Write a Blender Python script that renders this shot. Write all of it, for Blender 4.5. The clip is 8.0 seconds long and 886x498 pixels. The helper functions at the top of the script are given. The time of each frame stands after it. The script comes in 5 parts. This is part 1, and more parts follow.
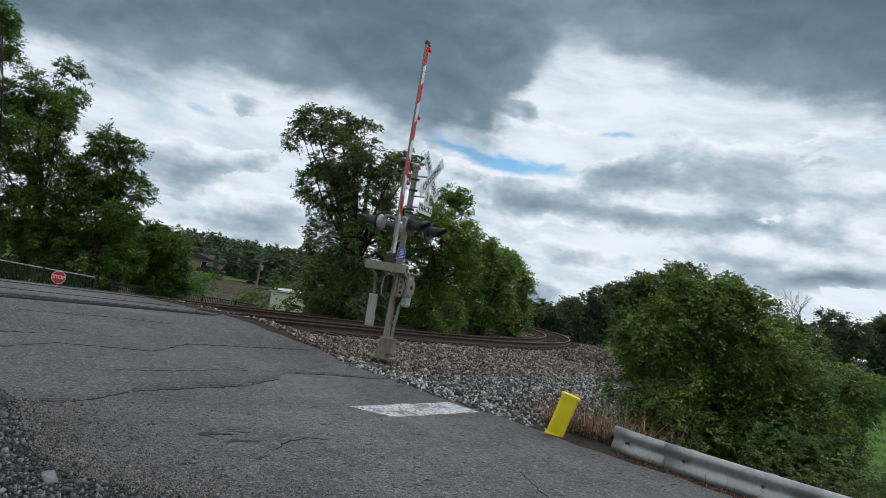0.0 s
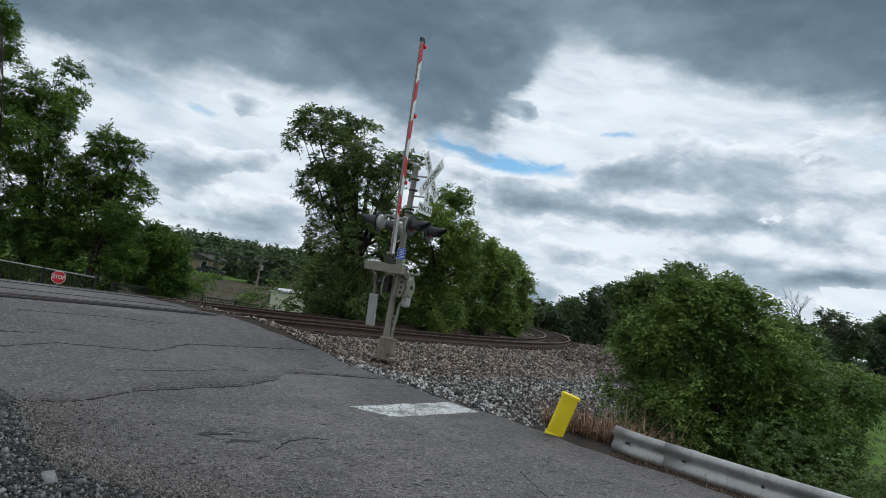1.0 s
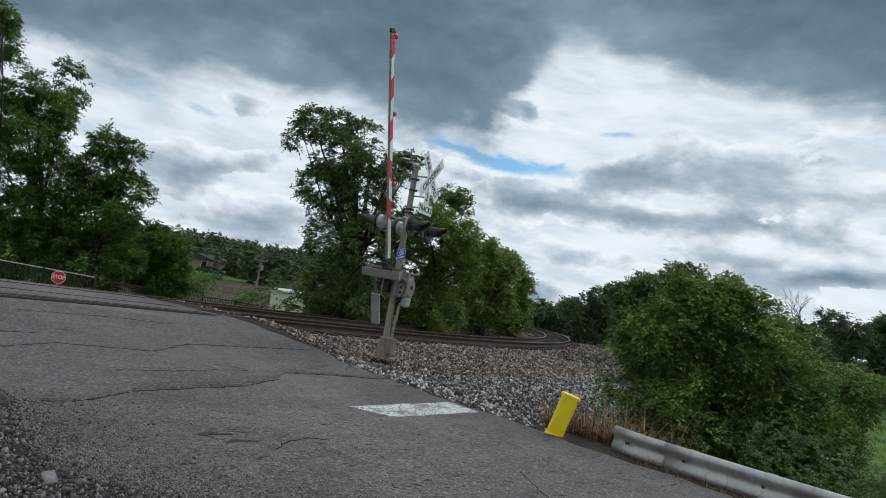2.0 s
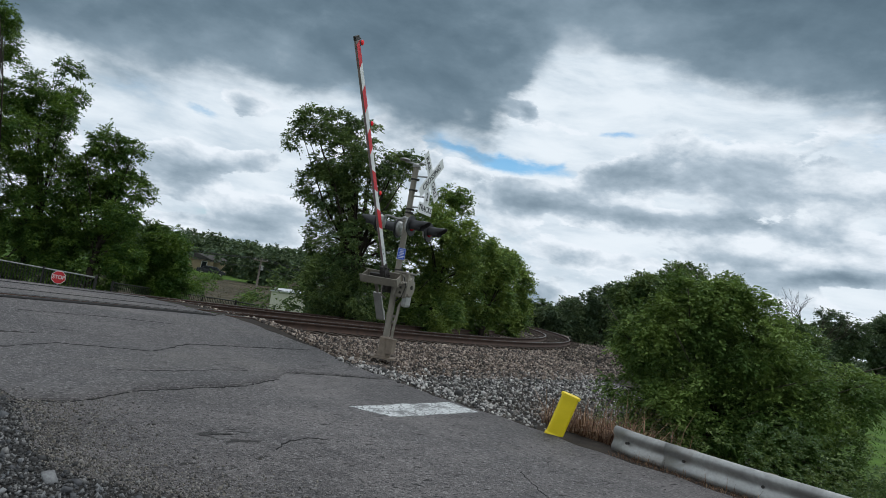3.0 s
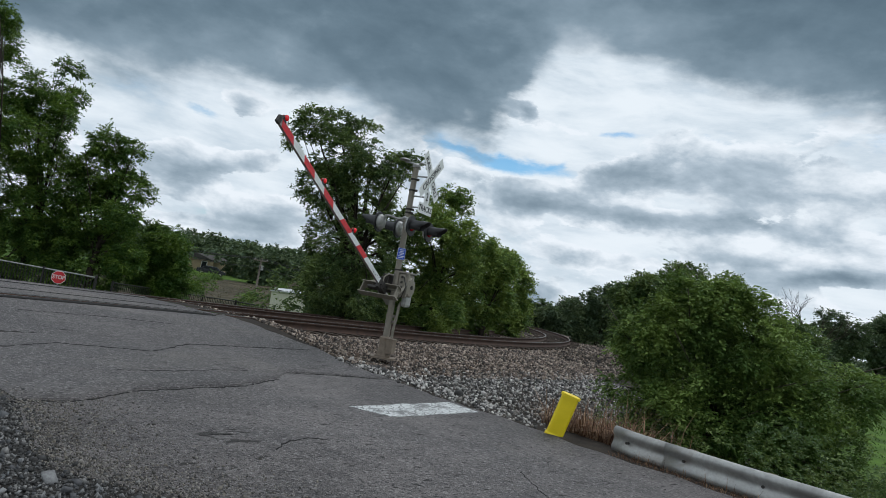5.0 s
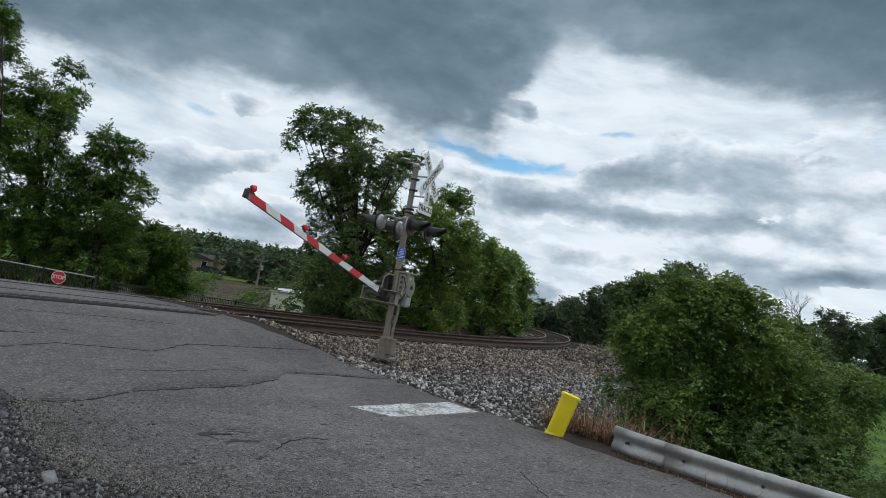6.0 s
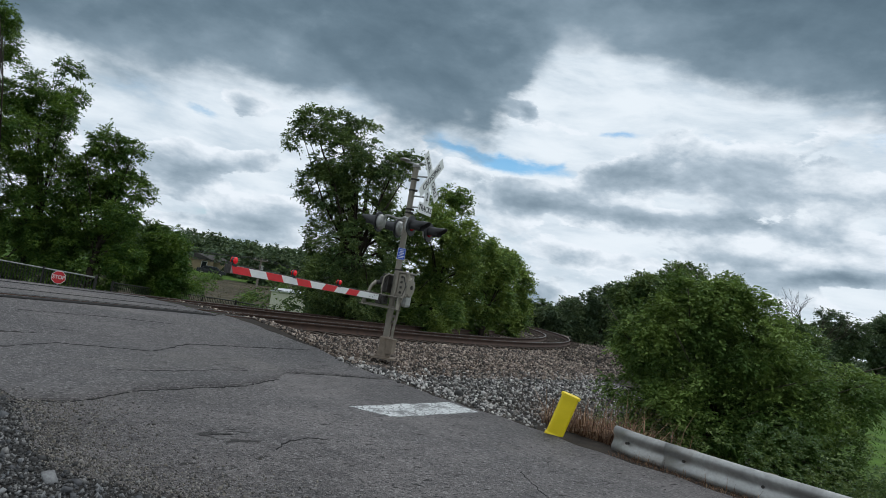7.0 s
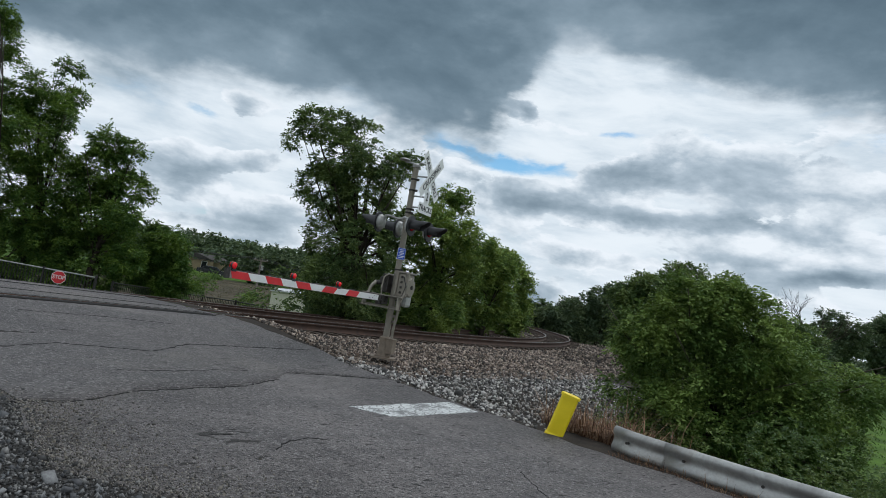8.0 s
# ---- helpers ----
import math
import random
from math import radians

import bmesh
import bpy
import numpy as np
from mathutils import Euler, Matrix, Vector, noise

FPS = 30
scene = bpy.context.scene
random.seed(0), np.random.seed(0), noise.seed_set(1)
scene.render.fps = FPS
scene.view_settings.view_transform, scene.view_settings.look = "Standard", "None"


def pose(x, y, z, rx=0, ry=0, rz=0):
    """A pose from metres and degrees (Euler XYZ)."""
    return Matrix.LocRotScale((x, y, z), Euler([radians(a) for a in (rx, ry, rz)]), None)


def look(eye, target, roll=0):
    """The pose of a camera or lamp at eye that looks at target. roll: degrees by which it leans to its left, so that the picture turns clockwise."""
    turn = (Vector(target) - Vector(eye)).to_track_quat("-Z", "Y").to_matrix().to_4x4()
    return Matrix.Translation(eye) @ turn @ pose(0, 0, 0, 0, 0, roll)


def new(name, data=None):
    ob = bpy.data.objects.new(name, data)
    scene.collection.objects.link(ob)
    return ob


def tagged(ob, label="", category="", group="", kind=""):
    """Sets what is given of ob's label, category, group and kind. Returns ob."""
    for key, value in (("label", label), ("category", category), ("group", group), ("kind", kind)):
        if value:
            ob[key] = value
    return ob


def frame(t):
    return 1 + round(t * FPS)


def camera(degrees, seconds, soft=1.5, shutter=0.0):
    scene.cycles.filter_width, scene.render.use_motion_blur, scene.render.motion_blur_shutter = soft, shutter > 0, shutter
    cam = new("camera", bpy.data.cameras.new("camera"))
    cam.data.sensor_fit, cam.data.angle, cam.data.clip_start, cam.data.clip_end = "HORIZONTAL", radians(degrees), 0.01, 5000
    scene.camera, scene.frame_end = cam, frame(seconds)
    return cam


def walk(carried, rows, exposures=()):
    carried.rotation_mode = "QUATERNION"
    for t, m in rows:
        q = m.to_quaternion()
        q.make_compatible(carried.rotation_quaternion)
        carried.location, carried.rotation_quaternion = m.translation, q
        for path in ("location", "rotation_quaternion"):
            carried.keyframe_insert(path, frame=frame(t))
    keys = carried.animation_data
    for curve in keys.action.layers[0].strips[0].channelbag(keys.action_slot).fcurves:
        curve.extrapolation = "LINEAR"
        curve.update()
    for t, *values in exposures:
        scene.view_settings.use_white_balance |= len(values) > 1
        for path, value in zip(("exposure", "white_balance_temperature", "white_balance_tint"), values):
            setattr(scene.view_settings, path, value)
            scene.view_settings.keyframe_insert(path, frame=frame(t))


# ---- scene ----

# ---------------------------------------------------------------- camera
EYE = (0.0, 0.0, 1.553)
cam = camera(65.9, 8.0, soft=0.65)
CAM_POSE = look(EYE, (0.0, math.cos(radians(3.8)), 1.553 + math.sin(radians(3.8))), 10.0)
walk(cam, [(0.0, CAM_POSE), (8.0, CAM_POSE)], [(0.0, 0.29, 6050, 9), (8.0, 0.29, 6050, 9)])


# ---------------------------------------------------------------- node helper
class Nodes:
    """Small helper for node trees: n(type, inputs..., attributes) and links."""

    def __init__(self, tree):
        self.tree = tree
        tree.nodes.clear()

    def n(self, kind, props=None, **ins):
        node = self.tree.nodes.new(kind)
        p = props or {}
        if "operation" in p:
            node.operation = p["operation"]
        if "use_clamp" in p:
            node.use_clamp = p["use_clamp"]
        if "interpolation_type" in p:
            node.interpolation_type = p["interpolation_type"]
        if "data_type" in p:
            node.data_type, node.blend_type = p["data_type"], p["blend_type"]
        if "feature" in p:
            node.feature = p["feature"]
        for k, v in ins.items():
            key = int(k[1:]) if k[0] == "i" and k[1:].isdigit() else k.replace("_", " ")
            self.put(node.inputs[key], v)
        return node

    def put(self, sock, v):
        if isinstance(v, bpy.types.NodeSocket):
            self.tree.links.new(v, sock)
        else:
            sock.default_value = v

    def math(self, op, a, b=0.0, clamp=False):
        return self.n("ShaderNodeMath", {"operation": op, "use_clamp": clamp}, i0=a, i1=b).outputs[0]

    def vmath(self, op, a, b=(0, 0, 0)):
        return self.n("ShaderNodeVectorMath", {"operation": op}, i0=a, i1=b).outputs[0]

    def ramp(self, x, lo, hi, a=0.0, b=1.0, smooth=True):
        m = self.n("ShaderNodeMapRange", {"interpolation_type": "SMOOTHSTEP" if smooth else "LINEAR"},
                   Value=x, From_Min=lo, From_Max=hi, To_Min=a, To_Max=b)
        return m.outputs[0]

    def noise(self, vec, scale, detail=3.0, rough=0.55, distort=0.0):
        return self.n("ShaderNodeTexNoise", None, Vector=vec, Scale=scale, Detail=detail, Roughness=rough,
                      Distortion=distort).outputs[0]

    def mix(self, fac, a, b, mode="MIX"):
        m = self.n("ShaderNodeMix", {"data_type": "RGBA", "blend_type": mode})
        self.put(m.inputs[0], fac)
        self.put(m.inputs[6], a)
        self.put(m.inputs[7], b)
        return m.outputs[2]


# ---------------------------------------------------------------- world and sun
def make_world():
    """Broken cloud cover: a clear sky seen through gaps, with grey and white cloud banks."""
    world = bpy.data.worlds.new("cloudy_sky")
    scene.world = world
    world.use_nodes = True
    N = Nodes(world.node_tree)
    way = N.n("ShaderNodeTexCoord").outputs["Generated"]
    sep = N.n("ShaderNodeSeparateXYZ", None, Vector=way)
    x, y, z = sep.outputs
    sky = N.n("ShaderNodeTexSky")
    sky.sky_type, sky.sun_disc, sky.sun_elevation, sky.sun_rotation = "NISHITA", False, radians(60), radians(59)
    sky.air_density, sky.dust_density, sky.ozone_density = 1.2, 0.6, 2.0
    clear = N.mix(1.0, sky.outputs[0], (0.044, 0.080, 0.095, 1), "MULTIPLY")
    # cloud texture, flattened a little
    flat = N.vmath("MULTIPLY", way, (1.0, 1.0, 2.0))
    big = N.noise(flat, 3.2, 7.0, 0.52)
    heap = N.noise(N.vmath("ADD", flat, (3.1, 0.4, 1.7)), 9.0, 9.0, 0.56, 0.15)
    above = N.noise(N.vmath("ADD", flat, (3.1, 0.4, 1.735)), 9.0, 9.0, 0.56, 0.15)
    streak = N.noise(N.vmath("MULTIPLY", flat, (1.0, 1.0, 1.7)), 6.0, 9.0, 0.58, 0.2)
    warp = N.n("ShaderNodeTexNoise", None, Vector=flat, Scale=7.0, Detail=6.0, Roughness=0.6).outputs[1]
    shift = N.n("ShaderNodeSeparateXYZ", None, Vector=N.vmath("SUBTRACT", warp, (0.5, 0.5, 0.5))).outputs
    # tangent of bearing and of height
    ys = N.math("MAXIMUM", y, 0.05)
    u = N.math("ADD", N.math("DIVIDE", x, ys), N.math("MULTIPLY", shift[0], 0.12))
    v = N.math("ADD", N.math("DIVIDE", z, ys), N.math("MULTIPLY", shift[1], 0.07))

    def bank(u0, v0, ru, rv, tilt, power):
        c, s = math.cos(radians(tilt)), math.sin(radians(tilt))
        du, dv = N.math("SUBTRACT", u, u0), N.math("SUBTRACT", v, v0)
        a = N.math("DIVIDE", N.math("ADD", N.math("MULTIPLY", du, c), N.math("MULTIPLY", dv, s)), ru)
        b = N.math("DIVIDE", N.math("SUBTRACT", N.math("MULTIPLY", dv, c), N.math("MULTIPLY", du, s)), rv)
        r2 = N.math("ADD", N.math("MULTIPLY", a, a), N.math("MULTIPLY", b, b))
        return N.math("MULTIPLY", N.math("POWER", 2.718, N.math("MULTIPLY", r2, -1.0)), power)

    def total(banks):
        t = bank(*banks[0])
        for k in banks[1:]:
            t = N.math("ADD", t, bank(*k))
        return t

    def tones(fac, stops):
        node = N.n("ShaderNodeValToRGB", None, Fac=fac)
        r = node.color_ramp
        r.elements[0].position, r.elements[0].color = stops[0][0], (*stops[0][1], 1)
        r.elements[1].position, r.elements[1].color = stops[-1][0], (*stops[-1][1], 1)
        for p, c in stops[1:-1]:
            r.elements.new(p).color = (*c, 1)
        return node.outputs[0]

    def swing(n, k):
        return N.math("MULTIPLY", N.math("SUBTRACT", n, 0.5), k)

    # a bright high veil, torn open in a few places
    veil = tones(N.ramp(streak, 0.34, 0.66), [(0.0, (0.70, 0.725, 0.73)), (0.5, (0.61, 0.65, 0.67)), (1.0, (0.49, 0.545, 0.58))])
    gap = N.ramp(N.math("ADD", total(GAPS), swing(streak, 2.6)), 0.15, 1.15, 0.0, 0.85)
    colour = N.mix(gap, veil, clear)
    # heaped clouds: crisp white rims, grey bellies
    body = N.math("ADD", N.math("ADD", swing(heap, 1.5), swing(big, 0.9)), N.math("ADD", total(HEAPS), -0.02))
    shade = N.math("ADD", N.ramp(body, 0.0, 0.62, 0.0, 0.86, False), N.math("MULTIPLY", N.math("SUBTRACT", above, heap), 2.0))
    grey = tones(shade, [(0.0, (0.72, 0.735, 0.74)), (0.16, (0.58, 0.615, 0.635)), (0.38, (0.375, 0.43, 0.47)), (0.66, (0.25, 0.305, 0.345)), (1.0, (0.15, 0.198, 0.235))])
    colour = N.mix(N.ramp(body, 0.0, 0.09), colour, grey)
    # a low dark deck overhead, with a soft ragged hem
    hem = N.math("ADD", N.ramp(u, -0.62, -0.30, 0.185, 0.222), N.ramp(u, 0.03, 0.13, 0.0, 0.125))
    deck = N.math("MINIMUM", N.math("DIVIDE", N.math("SUBTRACT", v, hem), 0.065), 2.6)
    deck = N.math("ADD", deck, N.math("ADD", swing(big, 2.2), swing(heap, 2.0)))
    deck = N.math("SUBTRACT", deck, N.math("ADD", N.ramp(v, 0.58, 0.80, 0.0, 6.0), bank(-0.66, 0.24, 0.07, 0.06, 0, 0.9)))
    dim = N.math("ADD", N.ramp(deck, 0.0, 2.2, 0.2, 0.74), N.math("ADD", swing(big, 1.1), N.math("MULTIPLY", N.math("SUBTRACT", above, heap), 0.9)))
    dark = tones(dim, [(0.0, (0.37, 0.42, 0.455)), (0.35, (0.205, 0.262, 0.302)), (0.7, (0.126, 0.174, 0.208)), (1.0, (0.090, 0.130, 0.160))])
    colour = N.mix(N.ramp(deck, -0.05, 0.95), colour, dark)
    below = N.ramp(z, -0.06, -0.01, 1.0, 0.0)
    colour = N.mix(below, colour, (0.10, 0.105, 0.10, 1))
    out = N.n("ShaderNodeOutputWorld")
    bg = N.n("ShaderNodeBackground", None, Color=colour, Strength=1.0)
    N.tree.links.new(bg.outputs[0], out.inputs[0])


# bearing, height, half width, half height, tilt, thickness
HEAPS = [(0.509, 0.255, 0.157, 0.045, 3, 0.42), (0.281, 0.236, 0.091, 0.037, 3, 0.3), (0.167, 0.155, 0.182, 0.023, 3, 0.4), (0.419, 0.171, 0.215, 0.02, 3, 0.35),
         (0.595, 0.122, 0.066, 0.012, 5, 0.45), (0.221, 0.085, 0.066, 0.012, 5, 0.25), (0.155, 0.027, 0.041, 0.021, 0, 0.5), (0.467, 0.133, 0.141, 0.008, 5, 0.2)]
HEAPS += [(-0.304, 0.142, 0.058, 0.017, 8, 0.32), (-0.39, 0.107, 0.037, 0.018, 8, 0.36), (-0.256, 0.068, 0.074, 0.028, 8, 0.36), (-0.426, 0.157, 0.041, 0.018, 5, 0.15),
          (-0.281, 0.024, 0.058, 0.011, 8, 0.3), (-0.378, 0.047, 0.05, 0.011, 8, 0.25), (0.087, 0.282, 0.023, 0.017, 5, 0.42), (0.118, 0.324, 0.025, 0.012, 0, 0.28)]
HEAPS += [(-0.33, 0.229, 0.031, 0.017, 8, 0.36), (0.119, 0.346, 0.091, 0.05, 5, -0.45), (0.134, 0.253, 0.141, 0.018, 3, -0.45), (-0.017, 0.239, 0.05, 0.033, 0, -0.3),
          (-0.481, 0.182, 0.099, 0.028, 8, -0.35), (-0.365, 0.194, 0.058, 0.02, 5, -0.3), (0.311, 0.319, 0.107, 0.021, 3, -0.25), (0.249, 0.12, 0.132, 0.012, 5, -0.2)]
HEAPS += [(0.085, 0.213, 0.085, 0.016, 2, -0.55), (0.01, 0.219, 0.06, 0.012, 4, -0.4), (0.235, 0.213, 0.075, 0.026, 25, 0.35), (-0.45, 0.13, 0.06, 0.02, 5, 0.22)]
GAPS = [(0.077, 0.212, 0.090, 0.014, 0, 1.25), (0.012, 0.218, 0.058, 0.007, 4, 0.75), (0.227, 0.282, 0.037, 0.007, 6, 0.8), (0.354, 0.292, 0.05, 0.009, 6, 0.5),
        (-0.38, 0.204, 0.035, 0.007, -12, 0.7), (0.607, 0.346, 0.041, 0.018, 5, 0.6), (0.147, 0.228, 0.025, 0.008, 25, 0.6)]
make_world()

sun = new("sun", bpy.data.lights.new("sun", "SUN"))
sun.data.energy, sun.data.angle, sun.data.color = 0.9, radians(25), (1.0, 0.98, 0.95)
sun.matrix_world = look((20, 20, 40), (0, 8, 0))


# ---------------------------------------------------------------- materials
def material(name):
    m = bpy.data.materials.new(name)
    m.use_nodes = True
    N = Nodes(m.node_tree)
    out = N.n("ShaderNodeOutputMaterial")
    b = N.n("ShaderNodeBsdfPrincipled")
    N.tree.links.new(b.outputs[0], out.inputs[0])
    co = N.n("ShaderNodeTexCoord").outputs["Object"]
    return m, N, b, co


def bump(N, b, height, strength, distance):
    N.put(b.inputs["Normal"], N.n("ShaderNodeBump", None, Strength=strength, Distance=distance, Height=height).outputs[0])


def asphalt_material(name, dark, light, patch):
    m, N, b, co = material(name)
    stains = N.noise(co, 0.55, 4.0, 0.6, 0.4)
    blotch = N.noise(co, 3.1, 4.0, 0.65)
    grain = N.noise(co, 75.0, 2.0, 0.7)
    stone = N.n("ShaderNodeTexVoronoi", None, Vector=co, Scale=62.0)
    pits = N.ramp(stone.outputs["Distance"], 0.15, 0.65, 0.0, 1.0)
    c = N.mix(N.ramp(stains, 0.35, 0.68), (*dark, 1), (*light, 1))
    c = N.mix(N.math("MULTIPLY", N.ramp(blotch, 0.42, 0.75), patch), c, (dark[0] * 0.6, dark[1] * 0.6, dark[2] * 0.62, 1))
    worn = N.noise(N.vmath("ADD", co, (4.0, 9.0, 0.0)), 0.42, 5.0, 0.65, 0.6)
    c = N.mix(N.ramp(worn, 0.52, 0.72, 0.0, 0.45), c, (0.232, 0.208, 0.180, 1))
    drag = N.noise(N.vmath("MULTIPLY", co, (1.0, 1.0, 1.0)), 7.5, 5.0, 0.7, 1.2)
    c = N.mix(N.ramp(drag, 0.60, 0.74, 0.0, 0.45), c, (0.075, 0.073, 0.071, 1))
    speck = N.n("ShaderNodeTexVoronoi", None, Vector=co, Scale=46.0).outputs["Color"]
    sp = N.n("ShaderNodeSeparateColor", None, Color=speck).outputs[0]
    c = N.mix(N.ramp(sp, 0.74, 0.96, 0.0, 0.5), c, (0.38, 0.36, 0.345, 1))
    c = N.mix(N.ramp(sp, 0.03, 0.26, 0.8, 0.0), c, (0.045, 0.044, 0.044, 1))
    c = N.mix(0.75, c, N.mix(grain, (0.05, 0.05, 0.05, 1), (0.75, 0.75, 0.75, 1)), "OVERLAY")
    N.put(b.inputs["Base Color"], c)
    N.put(b.inputs["Roughness"], N.ramp(stains, 0.3, 0.7, 0.72, 0.92))
    h = N.math("ADD", N.math("MULTIPLY", grain, 0.6), pits)
    bump(N, b, N.math("ADD", h, N.math("MULTIPLY", blotch, 1.5)), 0.9, 0.014)
    return m


def plain_material(name, colour, rough=0.6, metal=0.0, vary=0.25, scale=6.0, relief=0.15, dirt=None, dirt_amount=0.4):
    m, N, b, co = material(name)
    a = N.noise(co, scale, 5.0, 0.62, 0.3)
    f = N.noise(co, scale * 11, 3.0, 0.6)
    c = N.mix(N.ramp(a, 0.3, 0.7), (*[k * (1 - vary) for k in colour], 1), (*[min(1, k * (1 + vary)) for k in colour], 1))
    c = N.mix(N.ramp(f, 0.35, 0.7, 0.0, 0.35), c, (*[k * (1 - vary * 1.3) for k in colour], 1))
    if dirt:
        d = N.ramp(N.noise(co, scale * 0.6, 6.0, 0.7, 0.6), 0.5, 0.72, 0.0, dirt_amount)
        c = N.mix(d, c, (*dirt, 1))
    N.put(b.inputs["Base Color"], c)
    N.put(b.inputs["Roughness"], N.ramp(a, 0.25, 0.75, max(0.05, rough - 0.1), min(1, rough + 0.12)))
    b.inputs["Metallic"].default_value = metal
    if rough >= 0.9:
        b.inputs["Specular IOR Level"].default_value = 0.12
    if relief:
        bump(N, b, N.math("ADD", f, a), relief, 0.01)
    return m


def island_material(name, colours, rough=0.85, relief=0.3):
    """Each loose stone or leaf of a joined heap takes its own tint."""
    m, N, b, co = material(name)
    k = N.n("ShaderNodeNewGeometry").outputs["Random Per Island"]
    r = N.n("ShaderNodeValToRGB", None, Fac=k)
    r.color_ramp.interpolation = "CONSTANT"
    e = r.color_ramp.elements
    e[0].color, e[1].color = (*colours[0], 1), (*colours[-1], 1)
    e[1].position = (len(colours) - 1) / len(colours)
    for i, c in enumerate(colours[1:-1]):
        e.new((i + 1) / len(colours)).color = (*c, 1)
    f = N.noise(co, 60.0, 3.0, 0.6)
    c = N.mix(N.ramp(f, 0.3, 0.75, 0.0, 0.4), r.outputs[0], (*[q * 0.5 for q in colours[0]], 1))
    N.put(b.inputs["Base Color"], c)
    b.inputs["Roughness"].default_value = rough
    bump(N, b, f, relief, 0.01)
    return m


def leaf_material(name, dark, light, yellow, share=0.12):
    m, N, b, co = material(name)
    k = N.n("ShaderNodeNewGeometry").outputs["Random Per Island"]
    # clump-sized noise puts lit and shaded clumps into the leaf colour
    zone = N.ramp(N.noise(co, 1.0, 4.0, 0.6), 0.32, 0.68, 0.1, 0.9)
    c = N.mix(N.math("MULTIPLY", N.math("ADD", k, zone), 0.5), (*dark, 1), (*light, 1))
    c = N.mix(N.ramp(N.math("ADD", N.math("MULTIPLY", zone, 0.8), N.math("MULTIPLY", k, 0.45)), 0.62 - share, 0.92 - share, 0.0, 0.7), c, (*yellow, 1))
    N.put(b.inputs["Base Color"], c)
    b.inputs["Roughness"].default_value = 0.55
    b.inputs["Specular IOR Level"].default_value = 0.25
    out = [n for n in N.tree.nodes if n.type == "OUTPUT_MATERIAL"][0]
    t = N.n("ShaderNodeBsdfTranslucent", None, Color=N.mix(0.4, c, (*yellow, 1)))
    mx = N.n("ShaderNodeMixShader", None, Fac=0.28)
    N.tree.links.new(b.outputs[0], mx.inputs[1])
    N.tree.links.new(t.outputs[0], mx.inputs[2])
    N.tree.links.new(mx.outputs[0], out.inputs[0])
    return m


def glow_material(name, colour, strength):
    m, N, b, co = material(name)
    b.inputs["Base Color"].default_value = (*colour, 1)
    b.inputs["Roughness"].default_value = 0.25
    b.inputs["Emission Color"].default_value = (*colour, 1)
    b.inputs["Emission Strength"].default_value = strength
    return m


def worn_paint_material(name, paint, under):
    """Road paint, cracked and worn through to the asphalt."""
    m, N, b, co = material(name)
    a = N.noise(co, 2.6, 5.0, 0.65, 0.8)
    f = N.noise(co, 26.0, 4.0, 0.7)
    cr = N.n("ShaderNodeTexVoronoi", {"feature": "DISTANCE_TO_EDGE"}, Vector=N.vmath("ADD", co, N.vmath("MULTIPLY", N.n("ShaderNodeTexNoise", None, Vector=co, Scale=9.0).outputs[1], (0.09, 0.09, 0.09))), Scale=8.0).outputs[0]
    gone = N.math("MAXIMUM", N.ramp(N.math("ADD", a, N.math("MULTIPLY", f, 0.5)), 0.74, 0.88), N.ramp(cr, 0.02, 0.08, 1.0, 0.0))
    c = N.mix(N.ramp(f, 0.35, 0.7, 0.0, 0.5), (*paint, 1), (paint[0] * 0.66, paint[1] * 0.66, paint[2] * 0.64, 1))
    N.put(b.inputs["Base Color"], N.mix(gone, c, (*under, 1)))
    b.inputs["Roughness"].default_value = 0.75
    bump(N, b, N.math("SUBTRACT", f, gone), 0.4, 0.006)
    return m


